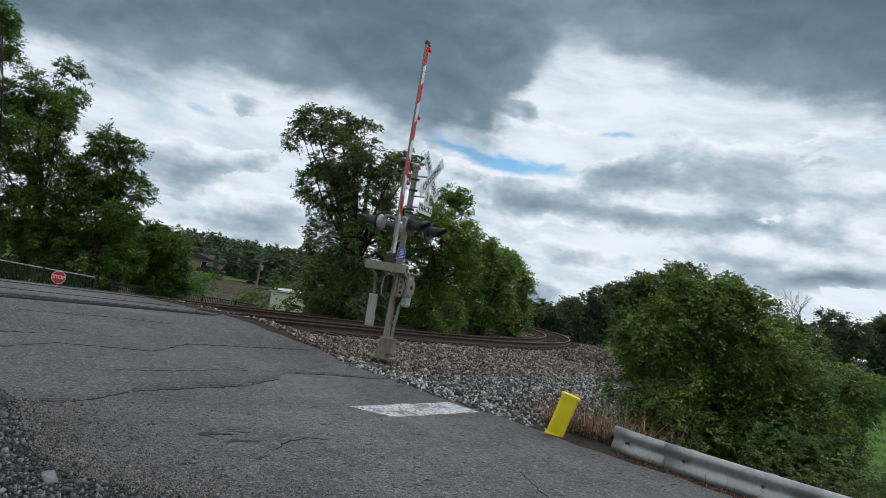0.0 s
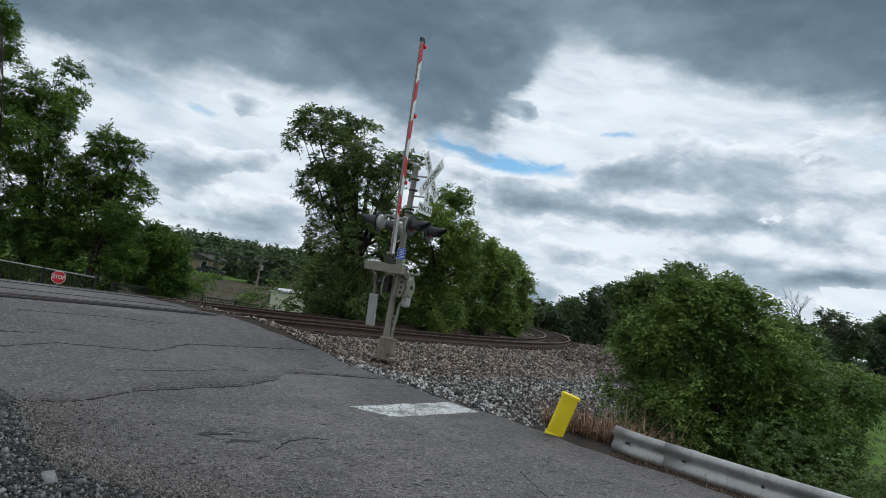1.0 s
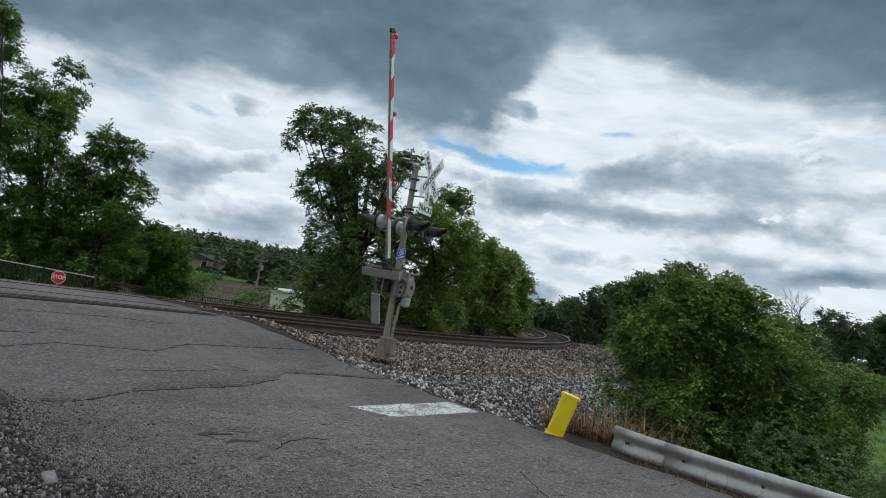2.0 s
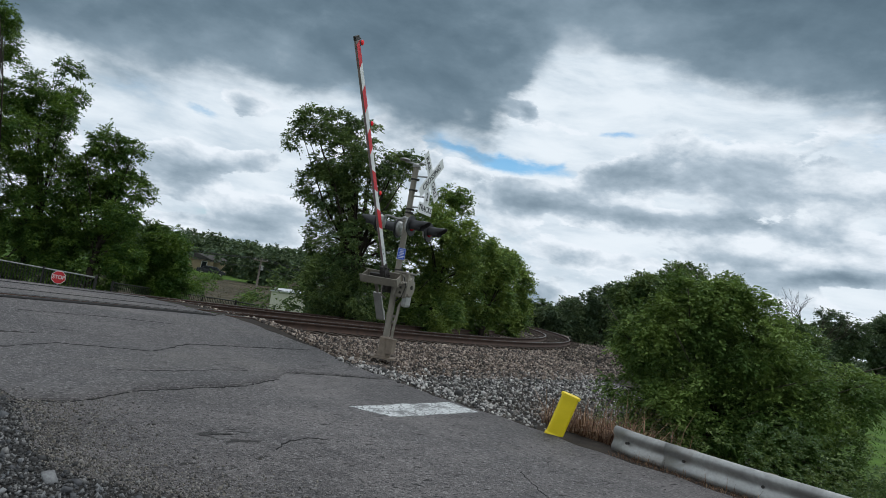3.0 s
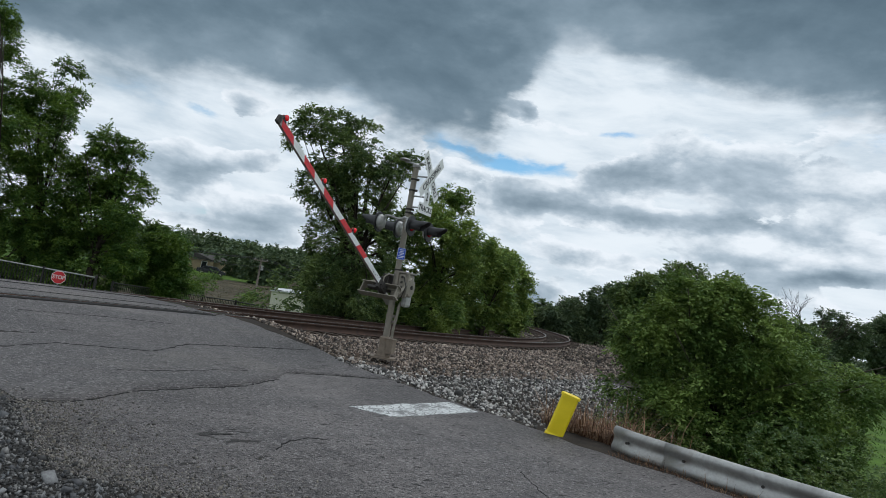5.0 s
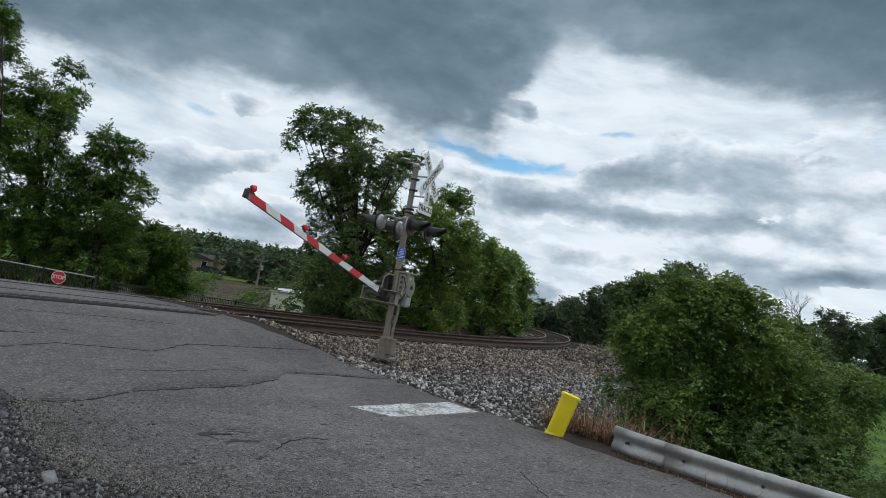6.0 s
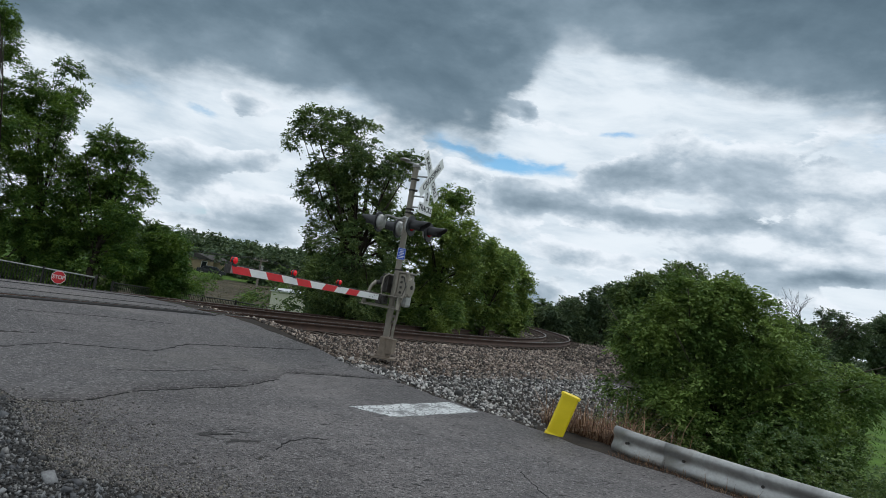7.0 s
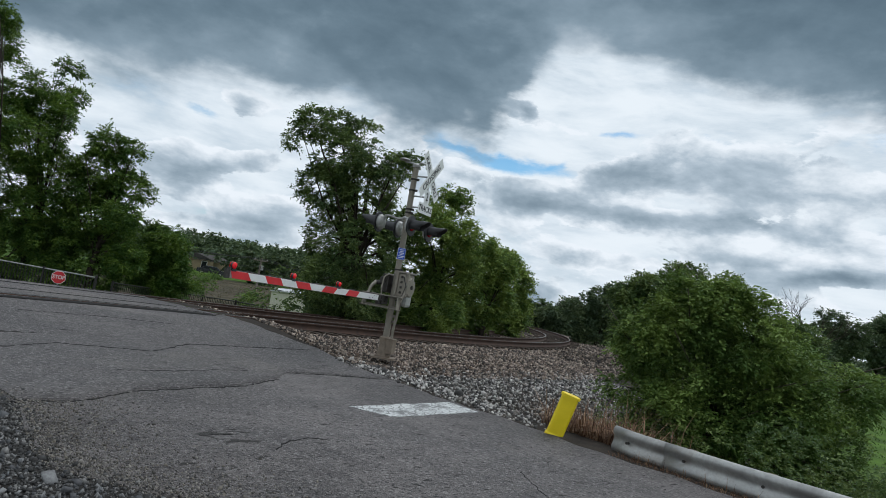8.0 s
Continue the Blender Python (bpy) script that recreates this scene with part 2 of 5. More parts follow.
M = {
    "asphalt": asphalt_material("old_asphalt", (0.123, 0.110, 0.107), (0.219, 0.198, 0.190), 0.55),
    "overlay": asphalt_material("patched_asphalt", (0.099, 0.090, 0.089), (0.166, 0.151, 0.147), 0.4),
    "crack": plain_material("crack_dirt", (0.028, 0.027, 0.026), 0.95),
    "grit": plain_material("dark_road_grit", (0.040, 0.037, 0.034), 0.95, vary=0.45, scale=9.0, relief=0.8),
    "pit": plain_material("worn_pit", (0.062, 0.059, 0.056), 0.95, vary=0.4, scale=30.0, relief=0.6),
    "paint": worn_paint_material("worn_road_paint", (0.58, 0.59, 0.58), (0.15, 0.148, 0.145)),
    # brown soil, darkened: the shade between the stones is put into its colour
    "soil": plain_material("gap_shade_soil", (0.042, 0.035, 0.029), 0.95, vary=0.4, scale=2.5, relief=0.6),
    "grass": plain_material("meadow_grass", (0.075, 0.135, 0.022), 0.95, vary=0.4, scale=0.35, relief=0.6, dirt=(0.11, 0.13, 0.035), dirt_amount=0.5),
    "ballast": island_material("crushed_ballast", [(0.030, 0.023, 0.018), (0.23, 0.175, 0.135), (0.060, 0.046, 0.036), (0.43, 0.35, 0.28), (0.13, 0.09, 0.065), (0.31, 0.255, 0.21), (0.032, 0.026, 0.022), (0.10, 0.08, 0.064)]),
    "stone": island_material("pale_limestone", [(0.045, 0.043, 0.041), (0.40, 0.385, 0.36), (0.13, 0.124, 0.118), (0.64, 0.615, 0.575), (0.06, 0.057, 0.054), (0.46, 0.44, 0.41), (0.25, 0.225, 0.20), (0.08, 0.076, 0.072)]),
    "gravel": island_material("roadside_gravel", [(0.036, 0.035, 0.034), (0.10, 0.097, 0.093), (0.055, 0.053, 0.051), (0.22, 0.213, 0.203), (0.045, 0.043, 0.041)]),
    "slate": island_material("roadside_stone", [(0.045, 0.046, 0.049), (0.12, 0.123, 0.128), (0.07, 0.072, 0.075), (0.23, 0.23, 0.228), (0.09, 0.09, 0.094)]),
    "tan_grit": island_material("tan_grit", [(0.09, 0.08, 0.066), (0.20, 0.178, 0.148), (0.06, 0.055, 0.048), (0.28, 0.26, 0.228)]),
    "rail": plain_material("rusty_rail_steel", (0.072, 0.043, 0.031), 0.85, 0.2, vary=0.35, scale=5.0),
    "rail_top": plain_material("worn_rail_head", (0.17, 0.16, 0.15), 0.5, 0.6, vary=0.2, scale=8.0, relief=0.05),
    "tie": plain_material("creosoted_timber", (0.055, 0.042, 0.033), 0.9, vary=0.35, scale=9.0, relief=0.4),
    "alu": plain_material("weathered_aluminium_paint", (0.235, 0.212, 0.172), 0.6, 0.15, vary=0.14, scale=4.0, relief=0.05, dirt=(0.20, 0.17, 0.13), dirt_amount=0.35),
    "galv": plain_material("dull_galvanised_steel", (0.36, 0.36, 0.345), 0.5, 0.45, vary=0.15, scale=5.0, relief=0.05, dirt=(0.26, 0.23, 0.19), dirt_amount=0.4),
    "guard": plain_material("weathered_guardrail", (0.36, 0.36, 0.345), 0.45, 0.5, vary=0.28, scale=2.2, relief=0.04, dirt=(0.20, 0.17, 0.135), dirt_amount=0.55),
    "base": plain_material("stained_cast_base", (0.21, 0.17, 0.13), 0.75, 0.2, vary=0.25, scale=9.0, dirt=(0.15, 0.085, 0.05), dirt_amount=0.6),
    "black": plain_material("black_hood_paint", (0.018, 0.018, 0.02), 0.5, 0.0, vary=0.3, scale=9.0, relief=0.05),
    "dark": plain_material("greasy_dark_steel", (0.055, 0.05, 0.046), 0.6, 0.4, vary=0.3, scale=12.0),
    "white": plain_material("white_sign_sheeting", (0.70, 0.71, 0.70), 0.5, vary=0.05, scale=5.0, relief=0.0, dirt=(0.45, 0.44, 0.40), dirt_amount=0.3),
    "letter": plain_material("black_lettering", (0.02, 0.02, 0.022), 0.6, relief=0.0),
    "red": plain_material("red_sheeting", (0.58, 0.022, 0.03), 0.45, vary=0.1, scale=6.0, relief=0.0),
    # arm edges: their shade put in as grey, the wrapped stripes as red blotches
    "arm_metal": plain_material("shade_grey_arm_metal", (0.27, 0.22, 0.21), 0.55, 0.2, vary=0.2, scale=6.0, relief=0.03, dirt=(0.30, 0.08, 0.07), dirt_amount=0.5),
    "lens": glow_material("red_lamp_lens", (0.62, 0.008, 0.014), 0.14),
    "lens_dim": glow_material("dim_red_lens", (0.26, 0.008, 0.016), 0.03),
    "blue": plain_material("blue_enamel_sign", (0.02, 0.085, 0.50), 0.4, vary=0.08, scale=8.0, relief=0.0),
    "yellow": plain_material("yellow_plastic", (0.80, 0.62, 0.012), 0.42, vary=0.06, scale=5.0, relief=0.03, dirt=(0.55, 0.40, 0.03), dirt_amount=0.25),
    "bark": plain_material("tree_bark", (0.05, 0.041, 0.033), 0.95, vary=0.35, scale=7.0, relief=0.8),
    "straw": island_material("dead_brown_weeds", [(0.09, 0.045, 0.025), (0.23, 0.12, 0.065), (0.34, 0.22, 0.13)], 0.9, 0.1),
    "straw_pale": island_material("dry_grass", [(0.11, 0.09, 0.05), (0.22, 0.175, 0.105), (0.07, 0.09, 0.035)], 0.9, 0.1),
    "lot": plain_material("gravel_lot", (0.080, 0.068, 0.046), 0.95, vary=0.5, scale=0.4, relief=0.3, dirt=(0.06, 0.075, 0.03), dirt_amount=0.8),
    "fence": plain_material("dark_fence_steel", (0.030, 0.028, 0.027), 0.6, 0.3),
    "wall": plain_material("cream_siding", (0.66, 0.64, 0.55), 0.7, vary=0.08, scale=0.8, relief=0.05),
    "roof": plain_material("pale_metal_roof", (0.55, 0.56, 0.56), 0.5, 0.2, vary=0.1, scale=1.0),
    "brickish": plain_material("tan_house_wall", (0.40, 0.31, 0.20), 0.85, vary=0.15, scale=1.0),
    "shingle": plain_material("dark_shingles", (0.07, 0.066, 0.062), 0.9, vary=0.2, scale=3.0),
    "glass": plain_material("dark_window_glass", (0.02, 0.024, 0.028), 0.12, vary=0.1, scale=1.0, relief=0.0),
    "timber": plain_material("grey_pole_timber", (0.20, 0.175, 0.15), 0.9, vary=0.25, scale=5.0, relief=0.4),
    "wire": plain_material("black_cable", (0.02, 0.02, 0.02), 0.6, relief=0.0),
    "vehicle": plain_material("dark_vehicle_paint", (0.03, 0.033, 0.04), 0.3, 0.2, relief=0.0),
    "leaf_mid": leaf_material("green_foliage", (0.038, 0.070, 0.028), (0.114, 0.190, 0.062), (0.20, 0.26, 0.075)),
    "leaf_bush": leaf_material("bush_foliage", (0.054, 0.104, 0.026), (0.142, 0.232, 0.052), (0.22, 0.30, 0.07)),
    "leaf_bright": leaf_material("sunlit_green_foliage", (0.058, 0.112, 0.030), (0.150, 0.262, 0.060), (0.27, 0.34, 0.07), 0.16),
    "leaf_left": leaf_material("yellowing_foliage", (0.032, 0.074, 0.018), (0.092, 0.18, 0.034), (0.17, 0.25, 0.04), 0.10),
    # distant leaves: air haze mixed into the colour, paler and bluer
    "leaf_far": leaf_material("haze_pale_foliage", (0.044, 0.076, 0.042), (0.098, 0.148, 0.070), (0.145, 0.185, 0.08), 0.05),
}


# ---------------------------------------------------------------- mesh helpers
def thing(name, x=0.0, y=0.0, z=0.0, rz=0.0):
    ob = new(name)
    ob.matrix_basis = pose(x, y, z, 0, 0, rz)
    return ob


def part(name, bm, mat, parent=None, label="", smooth=False):
    me = bpy.data.meshes.new(name)
    bm.normal_update()
    if smooth:
        for f in bm.faces:
            f.smooth = True
    bm.to_mesh(me)
    bm.free()
    me.materials.append(mat)
    ob = new(name, me)
    ob.parent = parent
    return tagged(ob, label)


def raw(name, verts, faces, mat, parent=None, smooth=False):
    """A mesh from arrays: verts (n,3), faces (m,3) or (m,4)."""
    verts, faces = np.asarray(verts, dtype=np.float32), np.asarray(faces, dtype=np.int32)
    me = bpy.data.meshes.new(name)
    me.vertices.add(len(verts))
    me.vertices.foreach_set("co", verts.ravel())
    k = faces.shape[1]
    me.loops.add(faces.size)
    me.loops.foreach_set("vertex_index", faces.ravel())
    me.polygons.add(len(faces))
    me.polygons.foreach_set("loop_start", np.arange(0, faces.size, k, dtype=np.int32))
    me.polygons.foreach_set("loop_total", np.full(len(faces), k, dtype=np.int32))
    if smooth:
        me.polygons.foreach_set("use_smooth", np.ones(len(faces), dtype=bool))
    me.update(calc_edges=True)
    me.validate()
    me.materials.append(mat)
    ob = new(name, me)
    ob.parent = parent
    return ob


def box(bm, size, m=Matrix(), bevel=0.0):
    r = bmesh.ops.create_cube(bm, size=1.0, matrix=m @ Matrix.Diagonal((*size, 1)))
    if bevel:
        edges = list({e for v in r["verts"] for e in v.link_edges})
        bmesh.ops.bevel(bm, geom=edges, offset=bevel, segments=2, profile=0.6, affect="EDGES")
    return bm


def rod(bm, a, b, r0, r1=None, seg=12, caps=True):
    a, b = Vector(a), Vector(b)
    d = b - a
    m = Matrix.Translation((a + b) / 2) @ d.to_track_quat("Z", "Y").to_matrix().to_4x4()
    bmesh.ops.create_cone(bm, cap_ends=caps, segments=seg, radius1=r0, radius2=r0 if r1 is None else r1, depth=d.length, matrix=m)
    return bm


def tube(bm, points, r, seg=8):
    """A bent pipe through the points."""
    pts = [Vector(p) for p in points]
    rings = []
    for i, p in enumerate(pts):
        d = (pts[min(i + 1, len(pts) - 1)] - pts[max(i - 1, 0)]).normalized()
        q = d.to_track_quat("Z", "Y")
        rr = r[i] if isinstance(r, (list, tuple)) else r
        rings.append([bm.verts.new(p + q @ Vector((rr * math.cos(2 * math.pi * k / seg), rr * math.sin(2 * math.pi * k / seg), 0))) for k in range(seg)])
    for a, b in zip(rings, rings[1:]):
        for k in range(seg):
            bm.faces.new((a[k], a[(k + 1) % seg], b[(k + 1) % seg], b[k]))
    bm.faces.new(rings[0][::-1])
    bm.faces.new(rings[-1])
    return bm


def lathe(bm, profile, m=Matrix(), seg=20, squash=1.0):
    """Turns (radius, height) pairs about z."""
    rings = []
    for r, h in profile:
        rings.append([bm.verts.new(m @ Vector((r * math.cos(2 * math.pi * k / seg), squash * r * math.sin(2 * math.pi * k / seg), h))) for k in range(seg)])
    for a, b in zip(rings, rings[1:]):
        for k in range(seg):
            bm.faces.new((a[k], a[(k + 1) % seg], b[(k + 1) % seg], b[k]))
    bm.faces.new(rings[0][::-1])
    bm.faces.new(rings[-1])
    return bm


def slab(bm, outline, z0, z1):
    """A flat plate with the given outline."""
    lo = [bm.verts.new((x, y, z0)) for x, y in outline]
    hi = [bm.verts.new((x, y, z1)) for x, y in outline]
    n = len(outline)
    bm.faces.new(hi)
    bm.faces.new(lo[::-1])
    for i in range(n):
        bm.faces.new((lo[i], lo[(i + 1) % n], hi[(i + 1) % n], hi[i]))
    return bm


def writing(name, text, size, m, mat, parent, stretch=1.0):
    """Lettering as a mesh, lying in the plane of m and centred on it."""
    cu = bpy.data.curves.new(name, "FONT")
    cu.body, cu.size, cu.align_x, cu.align_y, cu.extrude = text, size, "CENTER", "CENTER", 0.001
    cu.offset = size * 0.018
    tmp = bpy.data.objects.new(name, cu)
    scene.collection.objects.link(tmp)
    bpy.context.view_layer.update()
    me = bpy.data.meshes.new_from_object(tmp.evaluated_get(bpy.context.evaluated_depsgraph_get()))
    bpy.data.objects.remove(tmp)
    me.transform(m @ Matrix.Diagonal((stretch, 1, 1, 1)))
    me.materials.clear()
    me.materials.append(mat)
    ob = new(name, me)
    ob.parent = parent
    return ob


# ---------------------------------------------------------------- lie of the land
ROAD_N = Vector((0.74, 0.672))      # across the road, away from the camera
ROAD_S = Vector((-0.672, 0.74))     # along the road, towards the tracks
TRACK_A, TRACK_HEAD, TRACK_R = Vector((-1.39, 19.7)), radians(51.2), 48.0
RAIL_Z, CANT = 0.25, 0.036


BEND = 58.0                         # length of the bend; straight again after it
TURN = TRACK_HEAD + BEND / TRACK_R
BEND_C = TRACK_A + Vector((-math.sin(TRACK_HEAD), math.cos(TRACK_HEAD))) * TRACK_R
BEND_END = BEND_C + Vector((math.sin(TURN), -math.cos(TURN))) * TRACK_R


def track_point(u, off):
    """A point u metres along the near rail and off metres to its far side: straight, a bend to the left, straight."""
    if u <= 0:
        h = TRACK_HEAD
        p = TRACK_A + Vector((math.cos(h), math.sin(h))) * u
    elif u < BEND:
        h = TRACK_HEAD + u / TRACK_R
        p = BEND_C + Vector((math.sin(h), -math.cos(h))) * TRACK_R
    else:
        h = TURN
        p = BEND_END + Vector((math.cos(h), math.sin(h))) * (u - BEND)
    return p + Vector((-math.sin(h), math.cos(h))) * off, h


def track_off(x, y):
    """Signed distance from the near rail, positive on the far side (numpy arrays)."""
    ch, sh = math.cos(TRACK_HEAD), math.sin(TRACK_HEAD)
    dx, dy = x - TRACK_A.x, y - TRACK_A.y
    u = dx * ch + dy * sh
    straight = -dx * sh + dy * ch
    bend = TRACK_R - np.hypot(x - BEND_C.x, y - BEND_C.y)
    ex, ey = x - BEND_END.x, y - BEND_END.y
    past = ex * math.cos(TURN) + ey * math.sin(TURN)
    last = -ex * math.sin(TURN) + ey * math.cos(TURN)
    return np.where((past > 0) & (last < TRACK_R), last, np.where((u > 0) & (last < TRACK_R), bend, np.minimum(straight, np.maximum(last, 0) + 60)))


def smooth_max(a, b, k=0.25):
    return np.maximum(a, b) + np.maximum(k - np.abs(a - b), 0) ** 2 / (4 * k)


def road_rise(s):
    """Height of the road along its length: level, up to the rails, then down."""
    s = np.asarray(s, dtype=float)
    up = np.clip((s - 10.5) / 4.0, 0, 1)
    down = np.clip((s - 19.5) / 10.0, 0, 1)
    return -CANT * np.clip(s - 14.8, 0, 6) + 0.245 * up * up * (3 - 2 * up) - 1.5 * down * down * (3 - 2 * down)


def valley(off):
    k = np.clip((off - 9) / 50, 0, 1)
    return -1.7 - 1.6 * k * k * (3 - 2 * k)


def ground_z(x, y):
    x, y = np.asarray(x, dtype=float), np.asarray(y, dtype=float)
    n, s = ROAD_N.x * x + ROAD_N.y * y, ROAD_S.x * x + ROAD_S.y * y
    off = track_off(x, y)
    low = valley(off)
    z_road = road_rise(s) - 0.05 - 0.28 * np.maximum(0, n - 8.1) - 0.12 * np.maximum(0, 0.6 - n)
    z_track = -0.035 - CANT * np.clip(off, -2, 9) - 0.085 * np.maximum(0, -off - 1.3) - 0.33 * np.maximum(0, -off - 6.0) - 0.45 * np.maximum(0, off - 7.0)
    return smooth_max(smooth_max(z_road, z_track), low)


def hill(x, y):
    """The wooded slope across the valley."""
    k = np.clip((y - 108) / 80, 0, 1)
    side = np.clip((0.05 * y - x) / 20, 0, 1)
    return 3.0 * k * k * (3 - 2 * k) * side


def make_ground():
    """One sheet from underfoot to the horizon, finer near the crossing."""
    k = np.linspace(-1, 1, 321)
    reach = np.sign(k) * (45 * np.abs(k) + 2400 * np.abs(k) ** 6)
    X, Y = np.meshgrid(reach, reach + 12)
    Z = ground_z(X, Y)
    far = np.clip((np.hypot(X, Y) - 60) / 60, 0, 1)
    rng = np.random.default_rng(3)
    Z = Z + (rng.random(Z.shape) - 0.5) * 0.03
    Z = Z * (1 - far) + far * valley(track_off(X, Y))
    Z = Z + hill(X, Y)
    n = len(k)
    i = np.arange(n * n).reshape(n, n)
    faces = np.stack([i[:-1, :-1], i[:-1, 1:], i[1:, 1:], i[1:, :-1]], -1).reshape(-1, 4)
    ob = raw("ground", np.stack([X, Y, Z], -1).reshape(-1, 3), faces, M["grass"], smooth=True)
    tagged(ob, "green meadow and rough ground around the crossing", "ground", kind="structure")


make_ground()


def ribbon(name, left, right, mat, thick=0.25, ragged=0.0, seed=1, parent=None):
    """A strip with thickness between two lists of points (x, y, z)."""
    rng = random.Random(seed)
    v, f = [], []
    for a, b in zip(left, right):
        j, k = rng.uniform(-ragged, ragged), rng.uniform(-ragged, ragged)
        ax, ay, az = a
        bx, by, bz = b
        d = Vector((bx - ax, by - ay, 0)).normalized()
        a, b = Vector((ax, ay, az)) + d * j, Vector((bx, by, bz)) + d * k
        v += [a, b, a - Vector((0, 0, thick)), b - Vector((0, 0, thick))]
    m = len(left)
    for i in range(m - 1):
        q = 4 * i
        f += [(q, q + 1, q + 5, q + 4), (q + 2, q + 6, q + 7, q + 3), (q, q + 4, q + 6, q + 2), (q + 1, q + 3, q + 7, q + 5)]
    f += [(0, 2, 3, 1), (4 * m - 4, 4 * m - 3, 4 * m - 1, 4 * m - 2)]
    return raw(name, [tuple(p) for p in v], f, mat, parent)


def on_road(n, s, lift=0.0):
    p = ROAD_N * n + ROAD_S * s
    return (p.x, p.y, float(road_rise(s)) + lift)


def far_edge(s):
    """Where the road ends on the side of the signal."""
    return 7.43 + 0.06 * math.sin(s * 2.3) + 0.035 * math.sin(s * 7.1) + 0.12 * max(0.0, min(s, 11.5) - 8.9) - 0.22 * max(0.0, min(s, 15.0) - 11.5)


def near_edge(s):
    return 1.48 + 0.05 * math.sin(s * 2.1) + 0.6 * max(0.0, 5.0 - max(s, 3.5)) - 0.06 * max(0.0, s - 7.0)


ss = [-14 + 0.25 * i for i in range(int((60) / 0.25))]
road = ribbon("road", [on_road(near_edge(s), s) for s in ss], [on_road(far_edge(s), s) for s in ss], M["asphalt"], 0.3, 0.035, 5)
tagged(road, "cracked grey asphalt road leading over the railway", "road", kind="structure")


def overlay_edge(n):
    """Where the newer asphalt layer begins, as seen across the road."""
    return float(np.interp(n, [1.4, 2.1, 2.8, 4.3, 5.2, 5.45, 6.1, 7.4, 8], [6.86, 6.91, 7.45, 7.94, 8.6, 9.05, 9.09, 8.96, 8.9])) + 0.03 * math.sin(n * 9) + 0.02 * math.sin(n * 23)


def make_overlay():
    """A second layer of asphalt on the crossing's approach, a finger thick, with a broken lip."""
    v, f = [], []
    rng = random.Random(8)
    cols, rows_ = 70, 14
    for i in range(cols):
        k = i / (cols - 1)
        for j in range(rows_):
            q = j / (rows_ - 1)
            n0 = 1.5 + k * 5.9
            s0 = overlay_edge(n0) + rng.uniform(-0.02, 0.02)
            s1 = 13.4
            sv = s0 + (s1 - s0) * q
            nn = near_edge(sv) + 0.02 + k * (far_edge(sv) - near_edge(sv) - 0.04)
            v.append(on_road(nn, sv, 0.012 if j else 0.010))
    base = len(v)
    for i in range(cols):
        x, y, z = v[i * rows_]
        v.append((x, y, z - 0.018))
    for i in range(cols - 1):
        for j in range(rows_ - 1):
            a = i * rows_ + j
            f.append((a, a + rows_, a + rows_ + 1, a + 1))
        f.append((base + i, base + i + 1, (i + 1) * rows_, i * rows_))
    ob = raw("asphalt_patch", v, f, M["overlay"])
    tagged(ob, "darker asphalt patch with a broken lip on the road", "road patch", kind="structure")


make_overlay()


def crack(points, width, lift, seed):
    """A wandering open crack across the asphalt, through (across, along) points."""
    rng = random.Random(seed)
    left, right = [], []
    for (n0, s0), (n1, s1) in zip(points, points[1:]):
        m = max(3, int(math.hypot(n1 - n0, s1 - s0) / 0.06))
        for i in range(m):
            k = i / m
            w = width * rng.uniform(0.35, 1.5)
            n, s = n0 + (n1 - n0) * k + rng.gauss(0, 0.008), s0 + (s1 - s0) * k + rng.gauss(0, 0.018)
            left.append(on_road(n, s - w / 2, lift))
            right.append(on_road(n, s + w / 2, lift))
    ob = ribbon("road_crack", left, right, M["crack"], 0.012)
    tagged(ob, "dark open crack across the asphalt", "crack", "cracks in the road", "structure")


crack([(1.6, 9.5), (1.89, 9.64), (2.66, 10.28), (3.37, 10.19), (3.91, 10.14), (4.79, 11.06), (6.01, 11.26), (7.5, 11.48)], 0.045, 0.015, 1)
crack([(1.5, 6.80), (2.05, 6.86), (2.75, 7.38), (4.25, 7.88), (5.1, 8.5)], 0.035, 0.004, 2)
crack([(5.45, 9.02), (6.1, 9.05), (6.8, 9.0), (7.35, 8.92)], 0.05, 0.004, 3)
crack([(2.9, 8.5), (3.6, 8.6), (4.4, 8.9), (4.9, 8.95)], 0.018, 0.015, 4)
crack([(4.7, 2.9), (4.95, 3.6), (5.4, 4.3)], 0.010, 0.004, 5)
crack([(3.2, 5.2), (3.6, 5.5), (4.0, 5.45)], 0.016, 0.004, 6)
crack([(2.6, 12.6), (4.0, 12.75), (5.2, 12.7)], 0.02, 0.015, 7)


def make_spots():
    """Potholes and tar spots: shallow ragged discs."""
    rng = random.Random(12)
    spots = [(4.75, 9.1, 0.16, 0.06), (4.55, 9.3, 0.1, 0.04), (3.0, 11.4, 0.16, 0.07), (1.95, 11.2, 0.22, 0.12), (2.85, 5.7, 0.2, 0.08), (3.0, 5.45, 0.26, 0.06),
             (2.3, 4.9, 0.10, 0.04), (6.2, 9.5, 0.2, 0.04), (6.9, 10.3, 0.2, 0.05), (5.2, 5.6, 0.05, 0.03), (5.9, 5.0, 0.05, 0.02), (4.1, 4.2, 0.05, 0.03), (4.6, 6.8, 0.07, 0.02)]
    for n, s, a, b in spots:
        bm = bmesh.new()
        k = 30
        up = 0.0165 if s > overlay_edge(n) else 0.0045
        ring = []
        for i in range(k):
            t = 2 * math.pi * i / k
            r = rng.uniform(0.45, 1.15) * (0.75 + 0.25 * math.sin(3 * t + n))
            ring.append(bm.verts.new(on_road(n + a * r * math.cos(t), s + b * r * math.sin(t), up)))
        bm.faces.new(ring)
